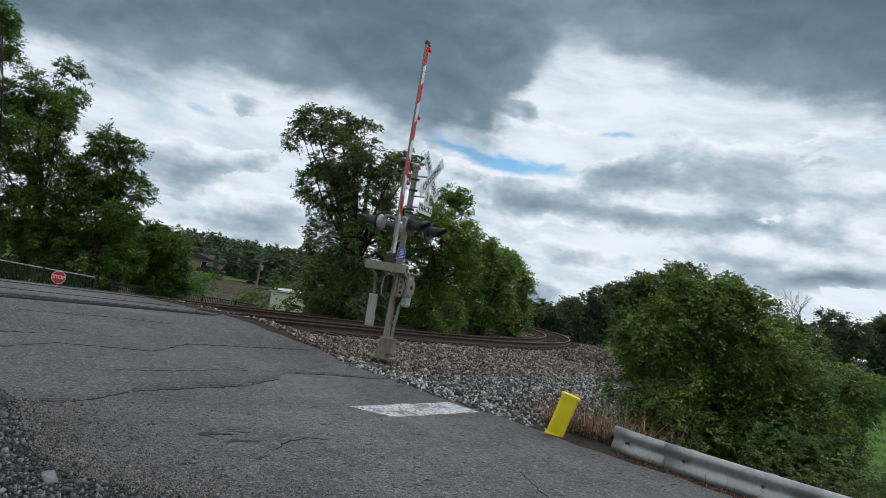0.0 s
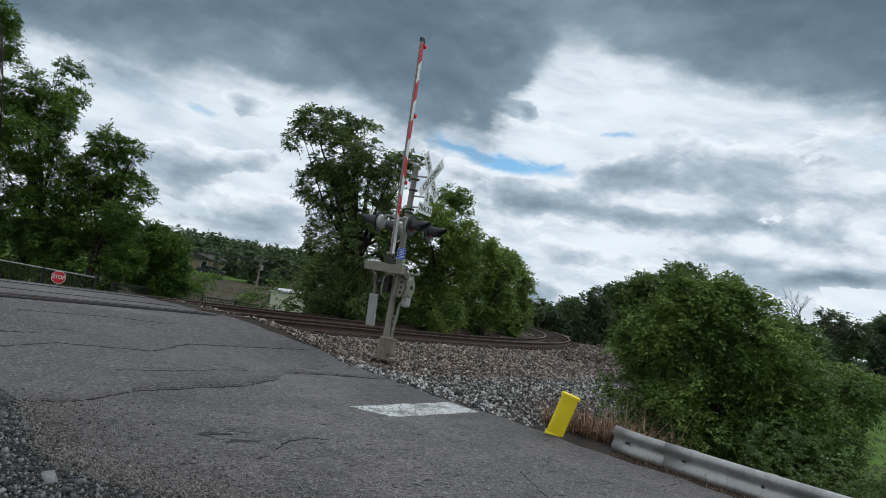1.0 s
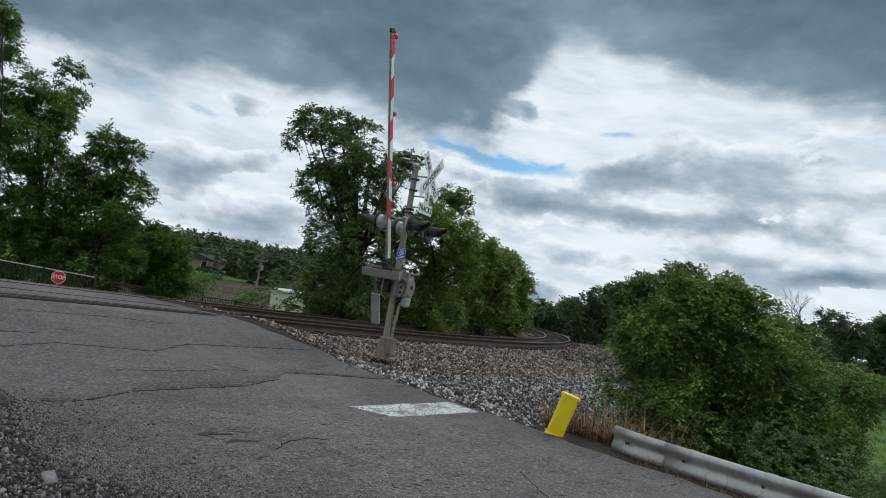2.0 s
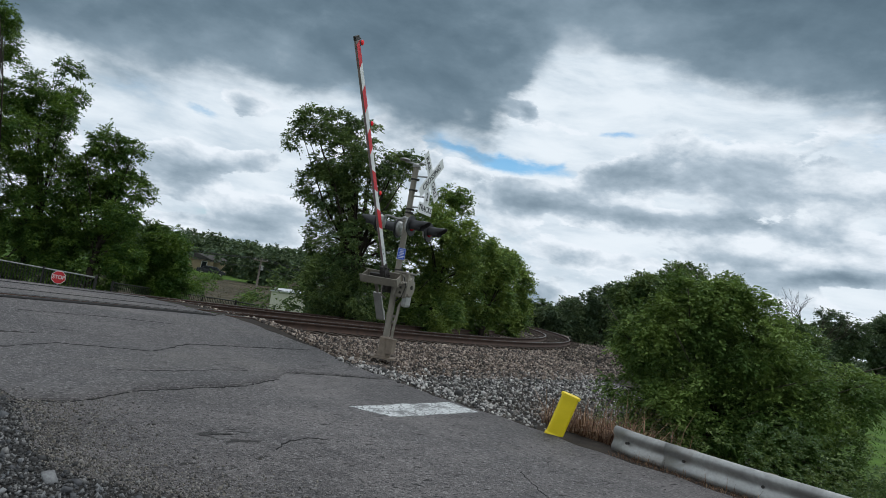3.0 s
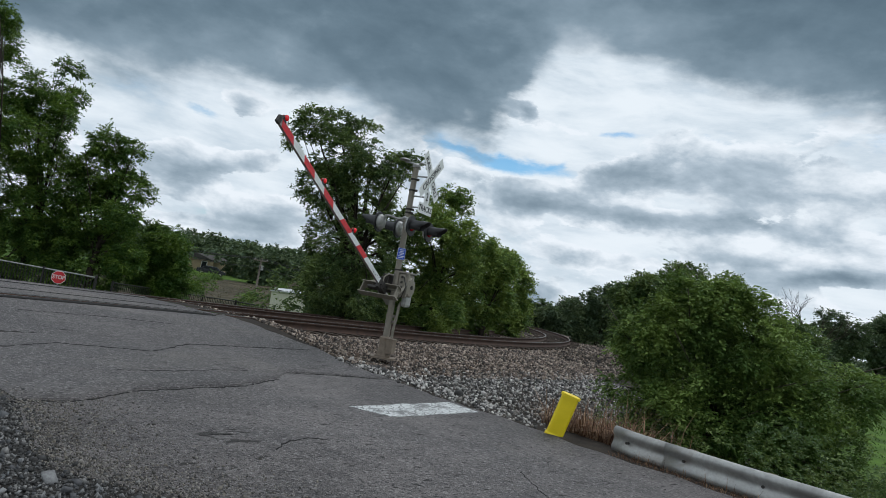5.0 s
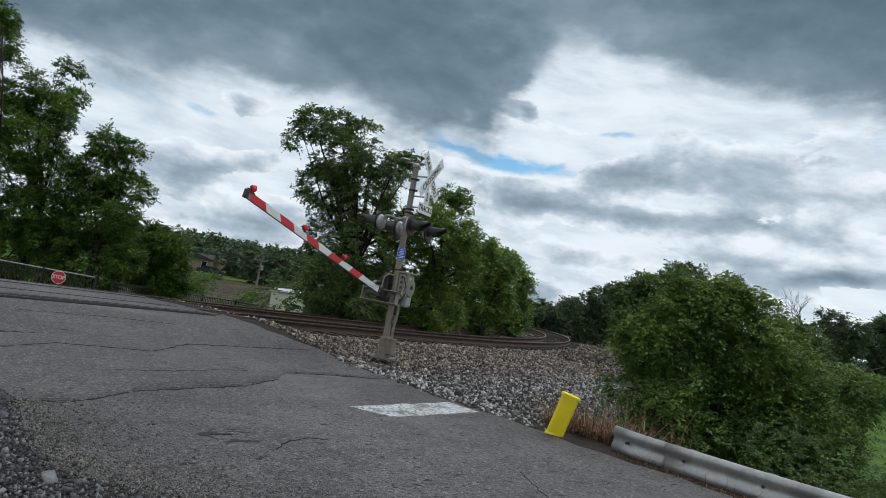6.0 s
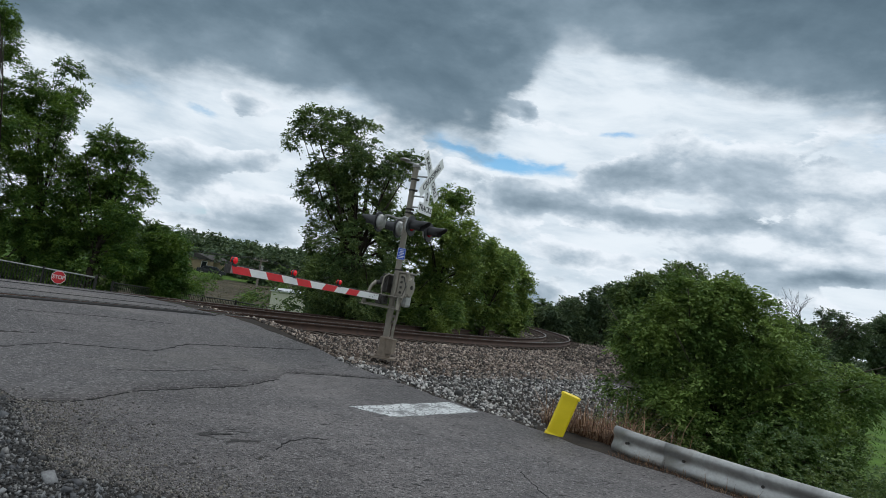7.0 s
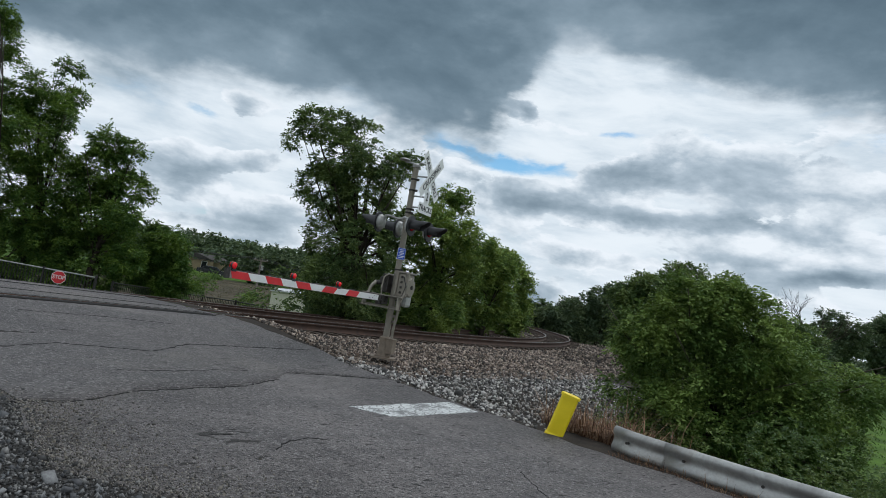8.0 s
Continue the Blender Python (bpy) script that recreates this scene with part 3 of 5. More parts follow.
        tagged(part("asphalt_pit", bm, M["pit"]), "small dark pit worn into the asphalt", "pothole", "pits in the road", "structure")


make_spots()


def make_scuffs():
    """Many small gouges and dark flecks in the asphalt, drawn out along the traffic."""
    rng = random.Random(33)
    v, f = [], []
    for _ in range(620):
        s = rng.uniform(-1.0, 12.8)
        n = rng.uniform(near_edge(s) + 0.1, far_edge(s) - 0.1)
        near_lip = abs(s - overlay_edge(n))
        if near_lip < 0.06:
            continue
        up = 0.0155 if s > overlay_edge(n) else 0.0035
        a, b, turn = rng.lognormvariate(-3.2, 0.55), rng.uniform(0.005, 0.015), rng.gauss(-0.25, 0.35)
        k = len(v)
        m = 7
        for i in range(m):
            t = 2 * math.pi * i / m
            r = rng.uniform(0.6, 1.2)
            p, q = a * r * math.cos(t), b * r * math.sin(t)
            v.append(on_road(n + p * math.cos(turn) - q * math.sin(turn), s + p * math.sin(turn) + q * math.cos(turn), up))
        for i in range(1, m - 1):
            f.append((k, k + i, k + i + 1))
    tagged(raw("asphalt_scuffs", v, f, M["pit"]), "small dark gouges and flecks in the asphalt", "road wear", kind="stuff")


make_scuffs()


def make_stop_line():
    bm = bmesh.new()
    rng = random.Random(4)
    c = [(5.15, 6.87), (7.29, 7.31), (7.29, 6.69), (5.46, 6.37)]
    pts = []
    for (a, b), (n2, s2) in zip(c, c[1:] + c[:1]):
        for i in range(14):
            k = i / 14
            pts.append((a + (n2 - a) * k + rng.gauss(0, 0.012), b + (s2 - b) * k + rng.gauss(0, 0.012)))
    top = [bm.verts.new(on_road(n, s, 0.005)) for n, s in pts]
    low = [bm.verts.new(on_road(n, s, -0.005)) for n, s in pts]
    bm.faces.new(top[::-1])
    for i in range(len(pts)):
        j = (i + 1) % len(pts)
        bm.faces.new((top[i], top[j], low[j], low[i]))
    bmesh.ops.recalc_face_normals(bm, faces=bm.faces)
    tagged(part("stop_line", bm, M["paint"]), "worn white stop line painted on the road", "road marking", kind="structure")


make_stop_line()


# ---------------------------------------------------------------- stones
def stone_heap(name, xy, radius, rng, mat, label, lift=0.3, flat=0.75, sharp=True):
    """Many crushed stones, each a lopsided angular lump, lying on the ground."""
    t = (1 + 5 ** 0.5) / 2
    ico = np.array([(-1, t, 0), (1, t, 0), (-1, -t, 0), (1, -t, 0), (0, -1, t), (0, 1, t), (0, -1, -t), (0, 1, -t), (t, 0, -1), (t, 0, 1), (-t, 0, -1), (-t, 0, 1)]) / 1.9
    tri = np.array([0, 11, 5, 0, 5, 1, 0, 1, 7, 0, 7, 10, 0, 10, 11, 1, 5, 9, 5, 11, 4, 11, 10, 2, 10, 7, 6, 7, 1, 8,
                    3, 9, 4, 3, 4, 2, 3, 2, 6, 3, 6, 8, 3, 8, 9, 4, 9, 5, 2, 4, 11, 6, 2, 10, 8, 6, 7, 9, 8, 1]).reshape(-1, 3)
    if sharp:
        ico = np.array([(a, b, c) for a in (-1, 1) for b in (-1, 1) for c in (-1, 1)], dtype=float) * 0.62
        tri = np.array([0, 1, 3, 0, 3, 2, 4, 6, 7, 4, 7, 5, 0, 4, 5, 0, 5, 1, 2, 3, 7, 2, 7, 6, 0, 2, 6, 0, 6, 4, 1, 5, 7, 1, 7, 3]).reshape(-1, 3)
    kv = len(ico)
    n = len(xy)
    r = radius * rng.lognormal(0, 0.33, n)
    z = ground_z(xy[:, 0], xy[:, 1]) + 0.03
    on = (ROAD_N.x * xy[:, 0] + ROAD_N.y * xy[:, 1])
    s = ROAD_S.x * xy[:, 0] + ROAD_S.y * xy[:, 1]
    z = np.where((on > [near_edge(q) for q in s]) & (on < [far_edge(q) for q in s]), np.maximum(z, road_rise(s) + np.where(s > 9, 0.012, 0)), z)
    v = ico[None] * (1 + rng.normal(0, 0.20, (n, kv, 1)))
    v = v * (rng.uniform(0.5, 1.4, (n, 1, 3)) * np.array([1, 1, flat]))
    q = rng.normal(0, 1, (n, 4))
    q /= np.linalg.norm(q, axis=1, keepdims=True)
    w, x, y, zz = q.T
    R = np.stack([1 - 2 * (y * y + zz * zz), 2 * (x * y - zz * w), 2 * (x * zz + y * w), 2 * (x * y + zz * w), 1 - 2 * (x * x + zz * zz), 2 * (y * zz - x * w),
                  2 * (x * zz - y * w), 2 * (y * zz + x * w), 1 - 2 * (x * x + y * y)], -1).reshape(n, 3, 3)
    v = np.einsum("nij,nkj->nki", R, v) * r[:, None, None]
    v += np.stack([xy[:, 0], xy[:, 1], z + r * lift], -1)[:, None, :]
    f = (tri[None] + kv * np.arange(n)[:, None, None]).reshape(-1, 3)
    ob = raw(name, v.reshape(-1, 3), f, mat)
    return tagged(ob, label, "gravel", kind="stuff")


def bed_sheet(name, mask, x0, x1, y0, y1, step, mat, label, lift=0.03):
    """A thin sheet of grit that follows the ground wherever mask(x, y) holds."""
    xs, ys = np.arange(x0, x1, step), np.arange(y0, y1, step)
    X, Y = np.meshgrid(xs, ys)
    Z = ground_z(X, Y) + lift
    idx = np.arange(X.size).reshape(X.shape)
    keep = mask(X + step / 2, Y + step / 2)[:-1, :-1]
    f = np.stack([idx[:-1, :-1], idx[:-1, 1:], idx[1:, 1:], idx[1:, :-1]], -1)[keep]
    ob = raw(name, np.stack([X, Y, Z], -1).reshape(-1, 3), f, mat, smooth=True)
    return tagged(ob, label, "ground", kind="structure")


def road_ns(x, y):
    return ROAD_N.x * x + ROAD_N.y * y, ROAD_S.x * x + ROAD_S.y * y


def bed_mask(x, y):
    n, s = road_ns(x, y)
    off = track_off(x, y)
    beside = (n > 7.2) | (n < 1.0)
    return beside & (((off > -3.0) & (off < 8.5)) | ((off > -9.5) & (off <= -3.0) & (n > 7.2) & (n < 24) & (s > 2.5)))


def make_stones():
    # dark bed whose colour stands in for shade in the gaps of the ballast
    bed_sheet("ballast_bed", bed_mask, -60, 40, -20, 85, 0.3, M["soil"], "brown gritty bed under the tracks and beside the road")
    rng = np.random.default_rng(21)

    def scatter(count, u, off):
        pts = []
        for _ in range(count):
            p, h = track_point(rng.uniform(*u), rng.uniform(*off))
            pts.append((p.x, p.y))
        pts = np.array(pts)
        n, s = road_ns(pts[:, 0], pts[:, 1])
        return pts[(n > 7.75) | (n < 0.9)]

    near = scatter(46000, (-13, 8), (-4.5, -0.15))
    far = scatter(19000, (8, 42), (-6.8, -0.15))
    inner = scatter(8000, (-14, 30), (0.1, 7.5))
    stone_heap("track_ballast", near, 0.0245, rng, M["ballast"], "brown and grey crushed ballast along the near track", 0.38)
    stone_heap("track_ballast", np.concatenate([far, inner]), 0.034, rng, M["ballast"], "brown ballast between and beside the rails")
    k = rng.random((52000, 2))
    n, s = 7.2 + 11.8 * k[:, 0] ** 1.15, 3.0 + 12.5 * k[:, 1]
    x, y = ROAD_N.x * n + ROAD_S.x * s, ROAD_N.y * n + ROAD_S.y * s
    off = track_off(x, y)
    fade = rng.random(len(x))
    ok = (off < -3.7 - fade * 0.9) & (off > -9.0 + fade) & (n - 7.5 > 0.25 * fade - 0.35 * (fade > 0.93)) & ((n > 8.0) | (s > 5.0))
    stone_heap("limestone_rubble", np.stack([x, y], -1)[ok], 0.0215, rng, M["stone"], "pale grey limestone rubble beside the road", 0.5)
    k = rng.random((42000, 2))
    n, s = 2.6 - 3.2 * k[:, 0] ** 0.8, 2.6 + 5.2 * k[:, 1]
    x, y = ROAD_N.x * n + ROAD_S.x * s, ROAD_N.y * n + ROAD_S.y * s
    edge = np.array([near_edge(q) for q in s])
    ok = n < edge - 0.07 + rng.exponential(0.08, len(n))
    stone_heap("roadside_gravel", np.stack([x, y], -1)[ok], 0.0095, rng, M["gravel"], "loose dark gravel at the crumbling road edge", 0.5)
    k = rng.random((3600, 2))
    n, s = 2.6 - 3.0 * k[:, 0] ** 0.8, 2.6 + 5.0 * k[:, 1]
    x, y = ROAD_N.x * n + ROAD_S.x * s, ROAD_N.y * n + ROAD_S.y * s
    ok = n < np.array([near_edge(q) for q in s]) - 0.18 + rng.exponential(0.05, len(n))
    stone_heap("roadside_stones", np.stack([x, y], -1)[ok], 0.019, rng, M["slate"], "flat blue-grey stones among the roadside gravel", 0.45, 0.5)
    k = rng.random((9000, 2))
    s = 2.4 + 5.2 * k[:, 1]
    n = np.array([near_edge(q) for q in s]) + rng.exponential(0.30, len(s)) - 0.05
    keep = n < 3.4
    n, s = n[keep], s[keep]
    stone_heap("loose_grit", np.stack([ROAD_N.x * n + ROAD_S.x * s, ROAD_N.y * n + ROAD_S.y * s], -1), 0.0062, rng, M["tan_grit"], "loose tan grit strewn over the road edge", 0.35)
    bed_sheet("gravel_shoulder", lambda x, y: (road_ns(x, y)[0] < 3.2) & (road_ns(x, y)[0] > -2.0) & (road_ns(x, y)[1] < 11) & (road_ns(x, y)[1] > -9),
              -12, 6, -8, 10, 0.15, M["grit"], "gritty shoulder beside the road")


make_stones()


# ---------------------------------------------------------------- tracks
def rail_mesh(off, u0, u1, step=0.8):
    """A rail of T section swept along the track."""
    prof = [(-0.07, -0.18), (-0.07, -0.165), (-0.012, -0.15), (-0.012, -0.05), (-0.037, -0.035), (-0.037, -0.004), (-0.028, 0.0),
            (0.028, 0.0), (0.037, -0.004), (0.037, -0.035), (0.012, -0.05), (0.012, -0.15), (0.07, -0.165), (0.07, -0.18)]
    v, f = [], []
    n = int((u1 - u0) / step)
    for i in range(n + 1):
        p, h = track_point(u0 + step * i, off)
        for a, z in prof:
            v.append((p.x - math.sin(h) * a, p.y + math.cos(h) * a, RAIL_Z - CANT * (off + a) + z))
    k = len(prof)
    for i in range(n):
        for j in range(k - 1):
            f.append((i * k + j, (i + 1) * k + j, (i + 1) * k + j + 1, i * k + j + 1))
    return v, f


def make_track(off, label):
    track = thing("railway_track")
    tagged(track, label, "railway track", "railway tracks")
    for o in (off, off + 1.435):
        v, f = rail_mesh(o, -60, 75)
        ob = raw("rail", v, f, M["rail"], track)
        v, f = [], []
        n = 170
        for i in range(n):
            p, h = track_point(-60 + 0.8 * i, o)
            for a in (-0.036, 0.036):
                v.append((p.x - math.sin(h) * a, p.y + math.cos(h) * a, RAIL_Z - CANT * (o + a) + 0.004))
        f = [(2 * i, 2 * i + 2, 2 * i + 3, 2 * i + 1) for i in range(n - 1)]
        tagged(raw("running_surface", v, f, M["rail_top"], ob), "polished steel rail head")
    bm = bmesh.new()
    box(bm, (0.23, 2.6, 0.17), bevel=0.012)
    tie = part("tie", bm, M["tie"], track)
    u = -55.0
    first = True
    rng = random.Random(int(off * 10))
    while u < 72:
        p, h = track_point(u, off + 0.7175)
        s = ROAD_S.dot(p)
        n = ROAD_N.dot(p)
        if not (0.8 < n < 8.2):
            ob = tie if first else new("tie", tie.data)
            ob.parent = track
            ob.matrix_basis = pose(p.x, p.y, RAIL_Z - CANT * (off + 0.7175) - 0.265 + rng.uniform(-0.01, 0.005), -2.06, 0, math.degrees(h) + rng.uniform(-1.0, 1.0))
            first = False
        u += 0.55
    return track


def make_flangeways():
    """Dark gaps and timber headers beside each rail where the road crosses."""
    for off, side in ((0.0, -0.21), (0.0, 0.135), (1.435, -0.09), (4.1, -0.10), (4.1, 0.09), (5.535, -0.09)):
        left, right = [], []
        u = -16.0
        while u < -2.0:
            p, h = track_point(u, off + side)
            n, s = ROAD_N.dot(p), ROAD_S.dot(p)
            if 0.4 < n < far_edge(s) - 0.1:
                w = 0.16 if side < -0.2 else 0.05
                z = float(road_rise(s)) + 0.006
                left.append((p.x + math.sin(h) * w, p.y - math.cos(h) * w, z))
                right.append((p.x - math.sin(h) * w, p.y + math.cos(h) * w, z))
            u += 0.4
        if len(left) > 2:
            tagged(ribbon("flangeway", left, right, M["crack"], 0.02), "dark flangeway gap beside the rail in the road", "flangeway", "flangeways in the crossing", "structure")


make_flangeways()
make_track(0.0, "rusty steel rails on dark timber ties, the near track")
make_track(4.1, "rusty steel rails on dark timber ties, the far track")


# ---------------------------------------------------------------- crossing signal
SIG = Vector((-0.881, 14.79, 0.0))
ARM_AZ = 65.55
PIVOT = Vector((-0.005, -0.012, 1.589))
ARM_TURN = 180 + ARM_AZ
STRIPE = 0.4064
ARM_Z = -0.326


def arm_pose(angle):
    return pose(PIVOT.x, PIVOT.y, PIVOT.z, 0, -angle, ARM_TURN)


signal = thing("crossing_signal", *SIG)
tagged(signal, "weathered grey crossing signal mast with crossbuck and gate arm", "railway signal")


TOWARD = Vector((math.sin(radians(ARM_AZ)), -math.cos(radians(ARM_AZ)), 0))   # towards oncoming traffic
ACROSS = Vector((math.cos(radians(ARM_AZ)), math.sin(radians(ARM_AZ)), 0))    # across the road, away from the arm
UP = Vector((0, 0, 1))


def facing(at, side=1, roll=0.0):
    """A frame for a plate at that place: x to the reader's right, y up, z towards the reader."""
    x, z = ACROSS * side, TOWARD * side
    m = Matrix((x, UP, z)).transposed().to_4x4()
    return Matrix.Translation(at) @ m @ pose(0, 0, 0, 0, 0, roll)


def rounded(w, h, r, k=5):
    pts = []
    for cx, cy, a in ((w / 2 - r, h / 2 - r, 0), (-w / 2 + r, h / 2 - r, 90), (-w / 2 + r, -h / 2 + r, 180), (w / 2 - r, -h / 2 + r, 270)):
        for i in range(k):
            t = radians(a + 90 * i / (k - 1))
            pts.append((cx + r * math.cos(t), cy + r * math.sin(t)))
    return pts


def plate(name, w, h, r, m, mat, parent, label="", thick=0.004, z=0.0):
    bm = bmesh.new()
    slab(bm, rounded(w, h, r), z, z + thick)
    bmesh.ops.transform(bm, matrix=m, verts=bm.verts)
    return part(name, bm, mat, parent, label)


def build_mast():
    bm = bmesh.new()
    rod(bm, (0, 0, 0.1), (0, 0, 4.2), 0.070, 0.062, 24)
    part("mast", bm, M["alu"], signal, "weathered aluminium tube", smooth=False)
    bm = bmesh.new()
    slab(bm, rounded(0.52, 0.46, 0.06), 0.0, 0.035)
    lathe(bm, [(0.15, 0.035), (0.13, 0.08), (0.115, 0.30), (0.125, 0.44), (0.09, 0.47)], seg=18)
    for k in range(4):
        a = radians(45 + 90 * k)
        rod(bm, (0.2 * math.cos(a), 0.18 * math.sin(a), 0.03), (0.2 * math.cos(a), 0.18 * math.sin(a), 0.075), 0.022, seg=6)
    part("base_casting", bm, M["base"], signal, "rust-stained cast base")
    bm = bmesh.new()
    box(bm, (0.16, 0.18, 0.30), pose(0.14, -0.08, 0.27, 0, 0, -24), 0.02)
    box(bm, (0.18, 0.20, 0.03), pose(0.14, -0.08, 0.43, 0, 0, -24), 0.01)
    part("junction_box", bm, M["base"], signal)
    for h in (3.92, 3.68, 3.26, 3.18, 2.38, 2.2, 1.92, 0.92, 0.80):
        bm = bmesh.new()
        rod(bm, (0, 0, h - 0.018), (0, 0, h + 0.018), 0.078, seg=20)
        box(bm, (0.05, 0.04, 0.05), Matrix.Translation(TOWARD * 0.1 + UP * h), 0.006)
        part("clamp", bm, M["dark"] if h > 1.9 else M["alu"], signal)
    # conduit from the mechanism to the base
    bm = bmesh.new()
    tube(bm, [(0.20, -0.10, 1.25), (0.17, -0.12, 1.15), (0.15, -0.12, 0.9), (0.13, -0.11, 0.62), (0.13, -0.10, 0.46)], 0.032, 10)
    part("conduit", bm, M["alu"], signal)
    bm = bmesh.new()
    tube(bm, [(-0.06, -0.10, 1.78), (-0.17, -0.14, 1.80), (-0.25, -0.16, 1.72), (-0.27, -0.16, 1.50), (-0.25, -0.15, 1.34), (-0.16, -0.10, 1.28)], 0.019, 10)
    part("hose", bm, M["alu"], signal)
    # bell and cap
    bm = bmesh.new()
    lathe(bm, [(0.085, 4.19), (0.09, 4.24), (0.05, 4.28), (0.02, 4.29)], seg=18)
    part("mast_cap", bm, M["galv"], signal)
    bm = bmesh.new()
    d = -TOWARD * 0.9 + ACROSS * -0.35
    lathe(bm, [(0.03, -0.025), (0.12, -0.022), (0.13, -0.01), (0.09, 0.015), (0.04, 0.03), (0.02, 0.035)], Matrix.Translation(d.normalized() * 0.27 + UP * 4.33), 22)
    rod(bm, UP * 4.26, d.normalized() * 0.27 + UP * 4.29, 0.022)
    part("bell", bm, M["galv"], signal, "dull metal warning bell")
    bm = bmesh.new()
    tube(bm, [UP * 4.22, TOWARD * 0.1 + UP * 4.30, TOWARD * 0.25 + UP * 4.26, TOWARD * 0.36 + UP * 4.12], 0.024, 8)
    part("sign_bracket", bm, M["galv"], signal)


build_mast()


def build_signs():
    at = TOWARD * 0.40 + UP * 4.0
    for name, text, roll, z in (("crossbuck_blade", "RAIL   ROAD", -45, 0.0), ("crossbuck_blade", "CROSSING", 45, 0.012)):
        m = facing(at, 1, roll)
        blade = plate(name, 1.22, 0.228, 0.02, m, M["white"], signal, "white blade with black letters", 0.005, z)
        writing("letters", text, 0.185, m @ Matrix.Translation((0, 0, z + 0.007)), M["letter"], blade, 1.0 if roll > 0 else 0.98)
    m = facing(TOWARD * 0.38 + UP * 3.56)
    two = plate("number_plate", 0.25, 0.30, 0.03, m, M["white"], signal, "white plate with the number of tracks")
    writing("figure", "2", 0.24, m @ Matrix.Translation((0, 0, 0.007)), M["letter"], two, 0.9)
    m = facing(TOWARD * 0.38 + UP * 3.30)
    tr = plate("tracks_plate", 0.68, 0.228, 0.03, m, M["white"], signal, "white plate with black letters", 0.004, 0.005)
    writing("letters", "TRACKS", 0.17, m @ Matrix.Translation((0, 0, 0.012)), M["letter"], tr)
    bm = bmesh.new()
    for h, k in ((4.0, 0.38), (3.56, 0.36), (3.32, 0.36)):
        rod(bm, UP * h, TOWARD * k + UP * h, 0.018)
    box(bm, (0.03, 0.03, 1.0), facing(TOWARD * 0.375 + UP * 3.72) @ pose(0, 0, -0.006, 90, 0, 0), 0.004)
    part("sign_bracket", bm, M["galv"], signal)
    z = (TOWARD * 0.55 - ACROSS * 0.83).normalized()
    x = UP.cross(z)
    m = Matrix.Translation(z * 0.10 + UP * 2.27) @ Matrix((x, UP, z)).transposed().to_4x4()
    sign = plate("information_sign", 0.17, 0.25, 0.02, m, M["white"], signal, "small blue sign with white text lines")
    face = plate("sign_face", 0.158, 0.238, 0.018, m @ Matrix.Translation((0, 0, 0.005)), M["blue"], sign, thick=0.003)
    for i, (w, y) in enumerate(((0.10, 0.085), (0.08, 0.05), (0.11, 0.015), (0.07, -0.018), (0.12, -0.05), (0.09, -0.083))):
        plate("text_bar", w, 0.014, 0.003, m @ Matrix.Translation((0, y, 0.0095)), M["white"], sign, thick=0.002)


build_signs()


def build_head(at, side, name="signal_head"):
    """A flashing-light head: round black background, grey housing behind it, red lens and long black hood."""
    m = facing(at, side)
    bm = bmesh.new()
    lathe(bm, [(0.215, -0.012), (0.222, 0.0), (0.215, 0.012)], m, 32)
    head = part(name, bm, M["black"], signal, "black flashing-light head")
    bm = bmesh.new()
    lathe(bm, [(0.165, -0.015), (0.17, -0.04), (0.15, -0.08), (0.105, -0.11), (0.045, -0.125), (0.01, -0.128)], m, 26)
    for k in range(4):
        a = radians(45 + 90 * k)
        rod(bm, m @ Vector((0.14 * math.cos(a), 0.14 * math.sin(a), -0.05)), m @ Vector((0.14 * math.cos(a), 0.14 * math.sin(a), -0.10)), 0.014, seg=8)
    part("housing", bm, M["galv"], head, "pale grey lamp housing", smooth=True)
    bm = bmesh.new()
    lathe(bm, [(0.112, 0.012), (0.11, 0.03), (0.08, 0.045), (0.04, 0.052), (0.01, 0.054)], m, 26)
    part("lens", bm, M["lens_dim"], head, "red glass lens", smooth=True)
    bm = bmesh.new()
    seg = 26
    rings = []
    for rr in (0.128, 0.121):
        for z in (0.012, 0.20, 0.42):
            ring = []
            for k in range(seg + 1):
                a = radians(-35 + 250 * k / seg)
                reach = z * (0.62 + 0.38 * max(0.0, math.sin(a)) ** 0.6) if z > 0.02 else z
                ring.append(bm.verts.new(m @ Vector((rr * math.cos(a), rr * math.sin(a), reach))))
            rings.append(ring)
    for q in (0, 1, 3, 4):
        for k in range(seg):
            bm.faces.new((rings[q][k], rings[q][k + 1], rings[q + 1][k + 1], rings[q + 1][k]))
    for k in range(seg):
        bm.faces.new((rings[2][k], rings[2][k + 1], rings[5][k + 1], rings[5][k]))
    bmesh.ops.recalc_face_normals(bm, faces=bm.faces)
    part("hood", bm, M["black"], head, smooth=True)


def build_lights():
    h = 2.86
    for side, fwd in ((1, 0.36), (-1, 0.42)):
        for k in (-0.44, 0.44):
            build_head(TOWARD * side * fwd + ACROSS * k + UP * h, side)
        bm = bmesh.new()
        rod(bm, TOWARD * side * (fwd - 0.2) - ACROSS * 0.46 + UP * (h + 0.16), TOWARD * side * (fwd - 0.2) + ACROSS * 0.46 + UP * (h + 0.16), 0.024)
        rod(bm, UP * (h + 0.2), TOWARD * side * (fwd - 0.2) + UP * (h + 0.16), 0.024)
        for k in (-0.44, 0.44):
            tube(bm, [TOWARD * side * (fwd - 0.2) + ACROSS * k + UP * (h + 0.16), TOWARD * side * (fwd - 0.14) + ACROSS * k + UP * (h + 0.15), TOWARD * side * (fwd - 0.08) + ACROSS * k + UP * (h + 0.02)], 0.03, 8)
        part("crossarm", bm, M["galv"], signal)


build_lights()


